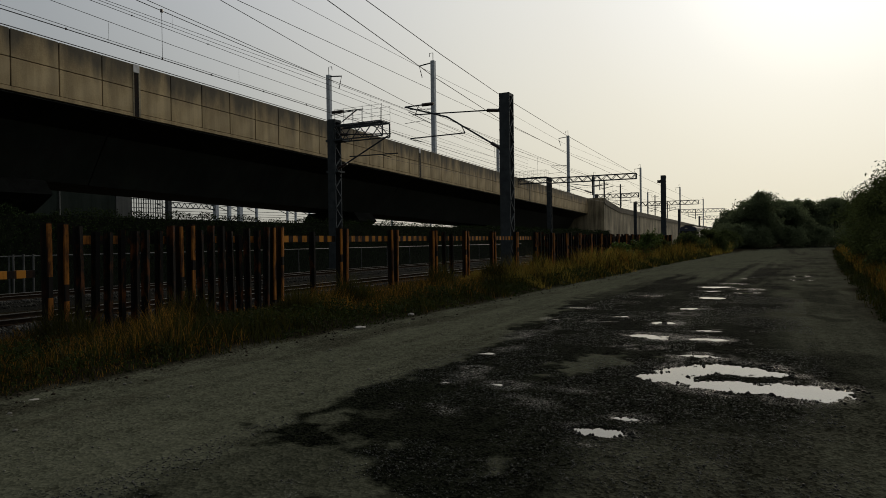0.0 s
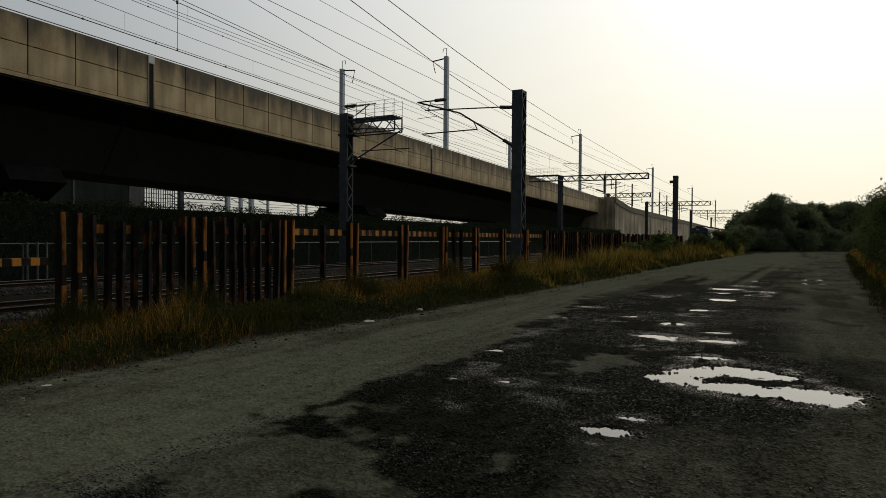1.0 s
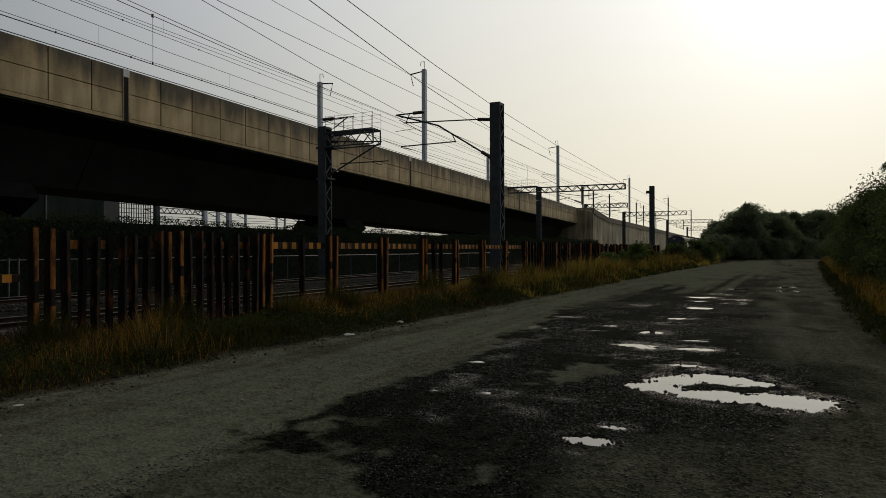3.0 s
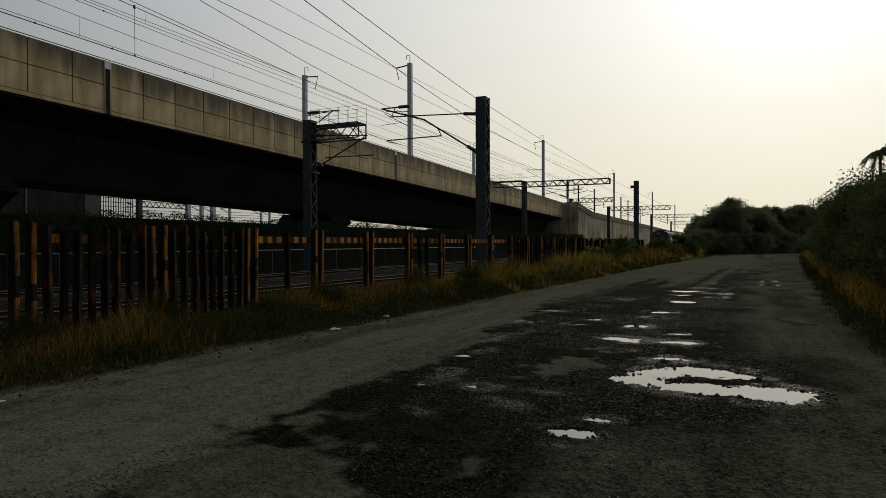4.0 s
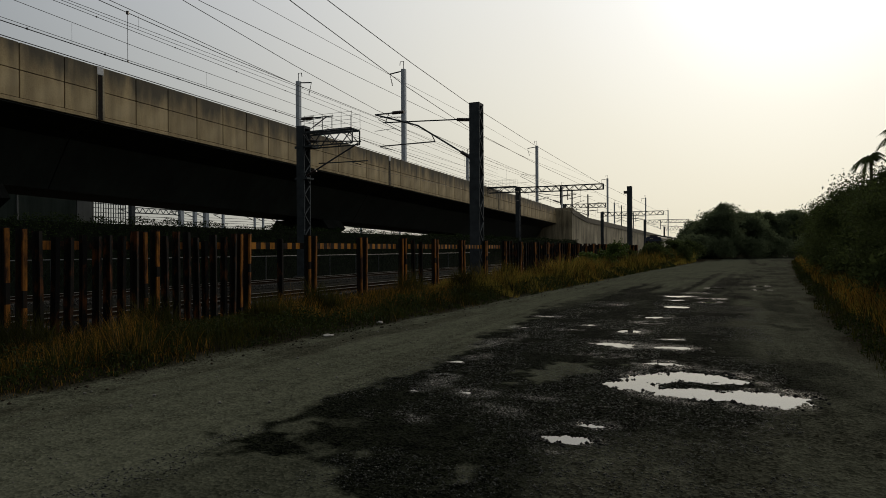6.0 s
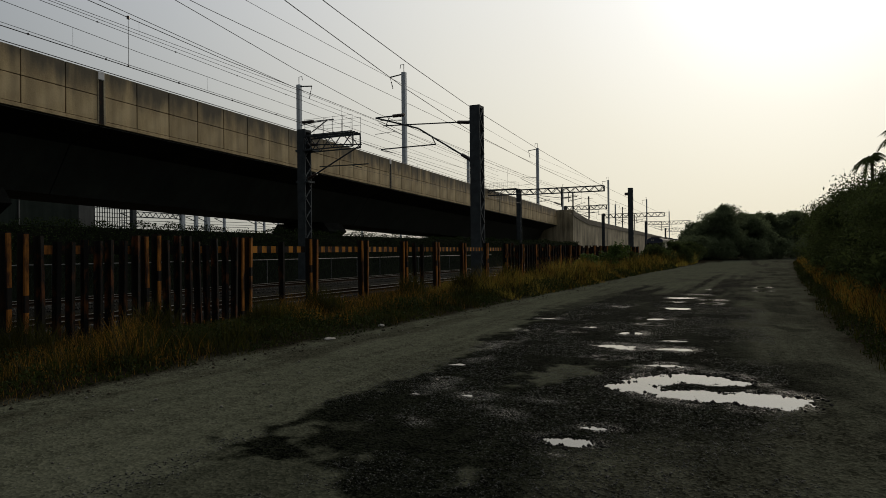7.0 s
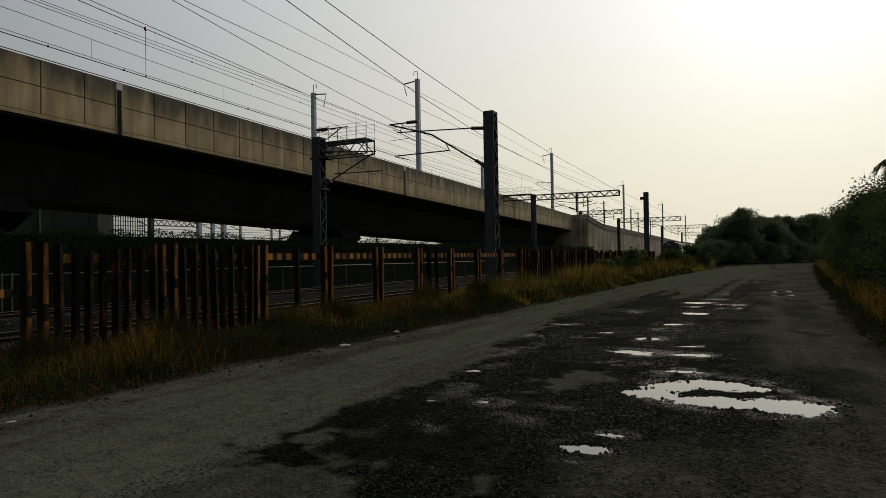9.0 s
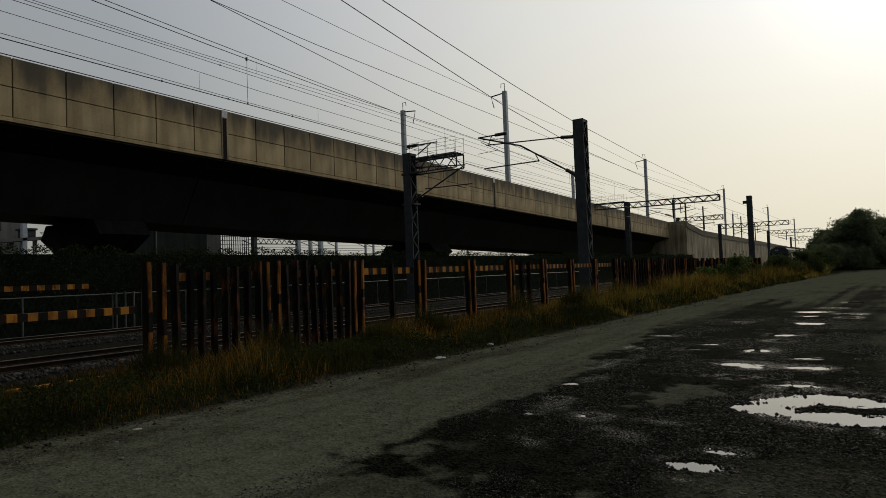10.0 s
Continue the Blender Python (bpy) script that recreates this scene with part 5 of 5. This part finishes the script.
for k in range(16):
    web.beam((0, 0.2 + 0.4 * k, 5.8 + 0.55 * (k % 2)), (0, 0.6 + 0.4 * k, 6.35 - 0.55 * (k % 2)), 0.06)
part("lattice_girder", web, STEEL_DARK, girder)
for z in (4.35, 4.7, 5.05, 5.35, 5.7, 6.7):
    t = thing("yard_wire", -60.3, 0, 0, "thin dark wire strung along the yard masts", "wire", "yard wires")
    part("conductor", Shape().tube([(0, 48 + 6.5 * k, z + 0.10 * (k % 2)) for k in range(11)], 0.028, 5), WIRE, t)
halt = thing("station_canopy", -60, 24, 0, "pale flat station canopy on columns with a low lattice railing", "canopy")
part("roof_slab", Shape().beam((-1, -14, 4.2), (-1, 4.8, 6.1), 2.4, 0.26), WALL_PALE, halt)
for yy in (-8.0, -4.6, -1.4, 0.62, 2.47):
    part("column", Shape().box(-1.2, -0.9, yy - 0.14, yy + 0.14, -0.2, 5.5 + 0.101 * yy, bevel=0.02), WHITE_PAINT, halt)
part("hut", Shape().box(-1.6, -0.2, 1.33, 2.2, 5.95, 6.55, bevel=0.03).box(-1.7, -0.1, 1.2, 2.3, 6.55, 6.72, bevel=0.02), STEEL_DARK, halt, "small dark roof hut")
lace = Shape().beam((0.1, 2.4, 6.35), (0.1, 4.8, 6.5), 0.06)
for k in range(8):
    lace.beam((0.1, 2.4 + 0.3 * k, 6.02 if k % 2 else 6.36), (0.1, 2.7 + 0.3 * k, 6.38 if k % 2 else 6.06), 0.045)
part("lattice_railing", lace, STEEL_GREY, halt)
pole = thing("yard_mast", -60, 25.16, 0, "grey steel mast in the yard behind the viaduct", "mast", "yard masts")
part("column", Shape().box(-0.2, 0.2, -0.2, 0.2, -0.2, 9.0, bevel=0.03), STEEL_GREY, pole)
stop_bar = thing("barrier", -23.0, 0, 0, "faded yellow and black banded bar before the ivy wall", "barrier")
part("beam", striped_beam(-6.0, 11.64, 1.5, 0.17, 0.24), [BLACK, YELLOW], stop_bar)
for yy in (-5.5, -1.4, 2.8, 7.0, 11.3):
    part("post", Shape().beam((-0.05, yy, -0.2), (-0.05, yy, 1.5), 0.07), BLACK, stop_bar)
block = thing("apartment_block", -78, 30, 0, "pale plastered building behind the footbridge", "building")
part("wall", Shape().box(-10, 0, -12, 2.5, -0.2, 14), WALL_PALE, block)
for r_ in range(4):
    for k in range(4):
        part("window", Shape().box(0.0, 0.05, -11 + k * 3.3, -9.4 + k * 3.3, 1.4 + r_ * 3.2, 2.9 + r_ * 3.2), GLASS_DARK, block)

# ---- commuter train on the near track ----
def train_car(y0, first):
    t = thing("train_car", -13.65, y0, 0, "leading car of a stainless commuter train with a dark blue front" if first else "stainless commuter train car with dark windows and doors", "train car", "cars of the train")
    L = 19.6
    ring = [(-1.4, 1.0), (1.4, 1.0), (1.43, 1.6), (1.42, 2.9), (1.36, 3.35), (1.15, 3.55), (0.6, 3.68), (-0.6, 3.68), (-1.15, 3.55), (-1.36, 3.35), (-1.42, 2.9), (-1.43, 1.6)]
    part("body", Shape().prism(ring, 0.35 if first else 0, L), TRAIN_STEEL, t)
    if first:
        nose = Shape()
        n = len(ring)
        vs = [(x, 0.348, z) for x, z in ring] + [(x * 0.94, 0.0 if z < 2.4 else 0.12, z) for x, z in ring]
        nose.add(vs, [(i, (i + 1) % n, (i + 1) % n + n, i + n) for i in range(n)] + [tuple(range(n, 2 * n))])
        cab = part("cab_front", nose, TRAIN_BLUE, t, "dark blue cab front")
        for x in (-0.85, 0, 0.85):
            part("windscreen", Shape().box(x - 0.38, x + 0.38, -0.02, 0.10, 2.0, 2.85, bevel=0.02), GLASS_DARK, cab)
        for x in (-0.45, -0.2):
            part("headlight", Shape().tube([(x, 0.06, 3.3), (x, 0.14, 3.3)], 0.09, 10), LENS_LIT, cab)
        part("bumper_band", Shape().box(-1.3, 1.3, -0.06, 0.0, 1.15, 1.45, bevel=0.02), WHITE_PAINT, cab, "pale band below the cab")
    for k, yy in enumerate((2.4, 7.2, 12.0, 16.8)):
        part("door", Shape().box(1.40, 1.445, yy - 0.65, yy + 0.65, 1.1, 3.0, bevel=0.01), TRAIN_ROOF, t)
    for yy in (4.0, 5.6, 8.8, 10.4, 13.6, 15.2):
        part("window", Shape().box(1.40, 1.45, yy - 0.5, yy + 0.5, 1.9, 2.75, bevel=0.01), GLASS_DARK, t)
    part("side_stripe", Shape().box(1.42, 1.452, 0.5, L - 0.1, 1.5, 1.62), TRAIN_BLUE, t, "dark blue side stripe")
    for yy in (3.2, 14.2):
        part("roof_unit", Shape().box(-0.8, 0.8, yy - 1.3, yy + 1.3, 3.66, 3.98, bevel=0.06), TRAIN_ROOF, t)
    part("underframe", Shape().box(-1.2, 1.2, 0.6, L - 0.5, 0.55, 0.998), STEEL_DARK, t)
    for yy in (2.6, 4.6, L - 4.6, L - 2.6):
        for x in (-0.56, 0.56):
            part("wheel", Shape().tube([(x - 0.05, yy, 0.63), (x + 0.05, yy, 0.63)], 0.42, 16), RAIL_SIDE, t)
    return t


for k in range(6):
    train_car(116.0 + 20.1 * k, k == 0)

# ---- loose stones ----
def stone(name, x, y, r, squash, mat, label):
    bm = bmesh.new()
    bmesh.ops.create_icosphere(bm, subdivisions=2, radius=r)
    for v in bm.verts:
        v.co *= 1 + 0.35 * (noise.noise(v.co * 3 / r + Vector((x, y, 0))))
        v.co.z *= squash
    m = bpy.data.meshes.new(name)
    bm.to_mesh(m)
    bm.free()
    m.materials.append(mat)
    ob = new(name, m)
    ob.location = (x, y, float(ground_z(np.array([x]), np.array([y]))[0]) + r * squash * 0.5)
    return tagged(ob, label, "stone", "loose stones by the road")


stone("stone", -6.93, 9.95, 0.115, 0.2, WHITE_STONE, "flat pale slab of rubble at the grass edge")
stone("stone", -7.0, 11.95, 0.07, 0.55, WHITE_STONE, "small pale stone at the grass edge")
stone("stone", -6.9, 4.0, 0.05, 0.2, WHITE_STONE, "small pale chip at the grass edge")
stone("stone", -6.6, 45.5, 0.2, 0.5, WHITE_STONE, "pale stone far along the grass edge")
for k in range(30):
    stone("stone", random.uniform(-6.7, -4.4), random.uniform(3, 16), random.uniform(0.010, 0.022), 0.7, STONE, "small loose stone on the gravel")


def gravel(n, area, r0, r1, mat, label, keep):
    x0, x1, y0, y1 = area
    xx, yy = rng.uniform(x0, x1, n), y0 + (y1 - y0) * rng.uniform(0, 1, n) ** 1.5
    ok = keep(xx, yy)
    xx, yy = xx[ok], yy[ok]
    n = len(xx)
    r = r0 + (r1 - r0) * rng.uniform(0, 1, n) ** 3
    octa = np.array([(1, 0, 0), (0, 1, 0), (-1, 0, 0), (0, -1, 0), (0, 0, 0.8), (0, 0, -0.8)], float)
    c = np.stack([xx, yy, ground_z(xx, yy) + 0.25 * r], -1)
    v = c[:, None] + octa[None] * r[:, None, None] * rng.uniform(0.6, 1.3, (n, 6, 1))
    tri = np.array([(0, 1, 4), (1, 2, 4), (2, 3, 4), (3, 0, 4), (1, 0, 5), (2, 1, 5), (3, 2, 5), (0, 3, 5)])
    f = (np.arange(n)[:, None, None] * 6 + tri[None]).reshape(-1, 3)
    tagged(new("gravel", array_mesh("gravel", v.reshape(-1, 3), f, mat)), label, "gravel", kind="stuff")


gravel(60000, (-4.1, 0.5, 2.4, 20), 0.0035, 0.012, GRAVEL, "loose dark gravel on the broken asphalt", lambda x, y: fbm(x * 1.2, y * 1.2, 91) > 0.46)
gravel(4200, (-2.0, 1.1, 4.7, 10.2), 0.006, 0.027, BALLAST, "dark stones standing in and round the puddles", near_pool)
gravel(2600, (-7.6, -5.0, 3, 34), 0.008, 0.034, CLOD, "dark clods of earth along the grass edge", lambda x, y: (x - road_left(y) > -0.2) & (x - road_left(y) < 0.15 + 0.75 * rng.uniform(0, 1, len(x)) ** 2.2))
gravel(2500, (-7.0, -3.6, 2.4, 18), 0.004, 0.013, STONE, "loose grit on the pale track", lambda x, y: fbm(x * 1.2, y * 1.2, 92) > 0.45)
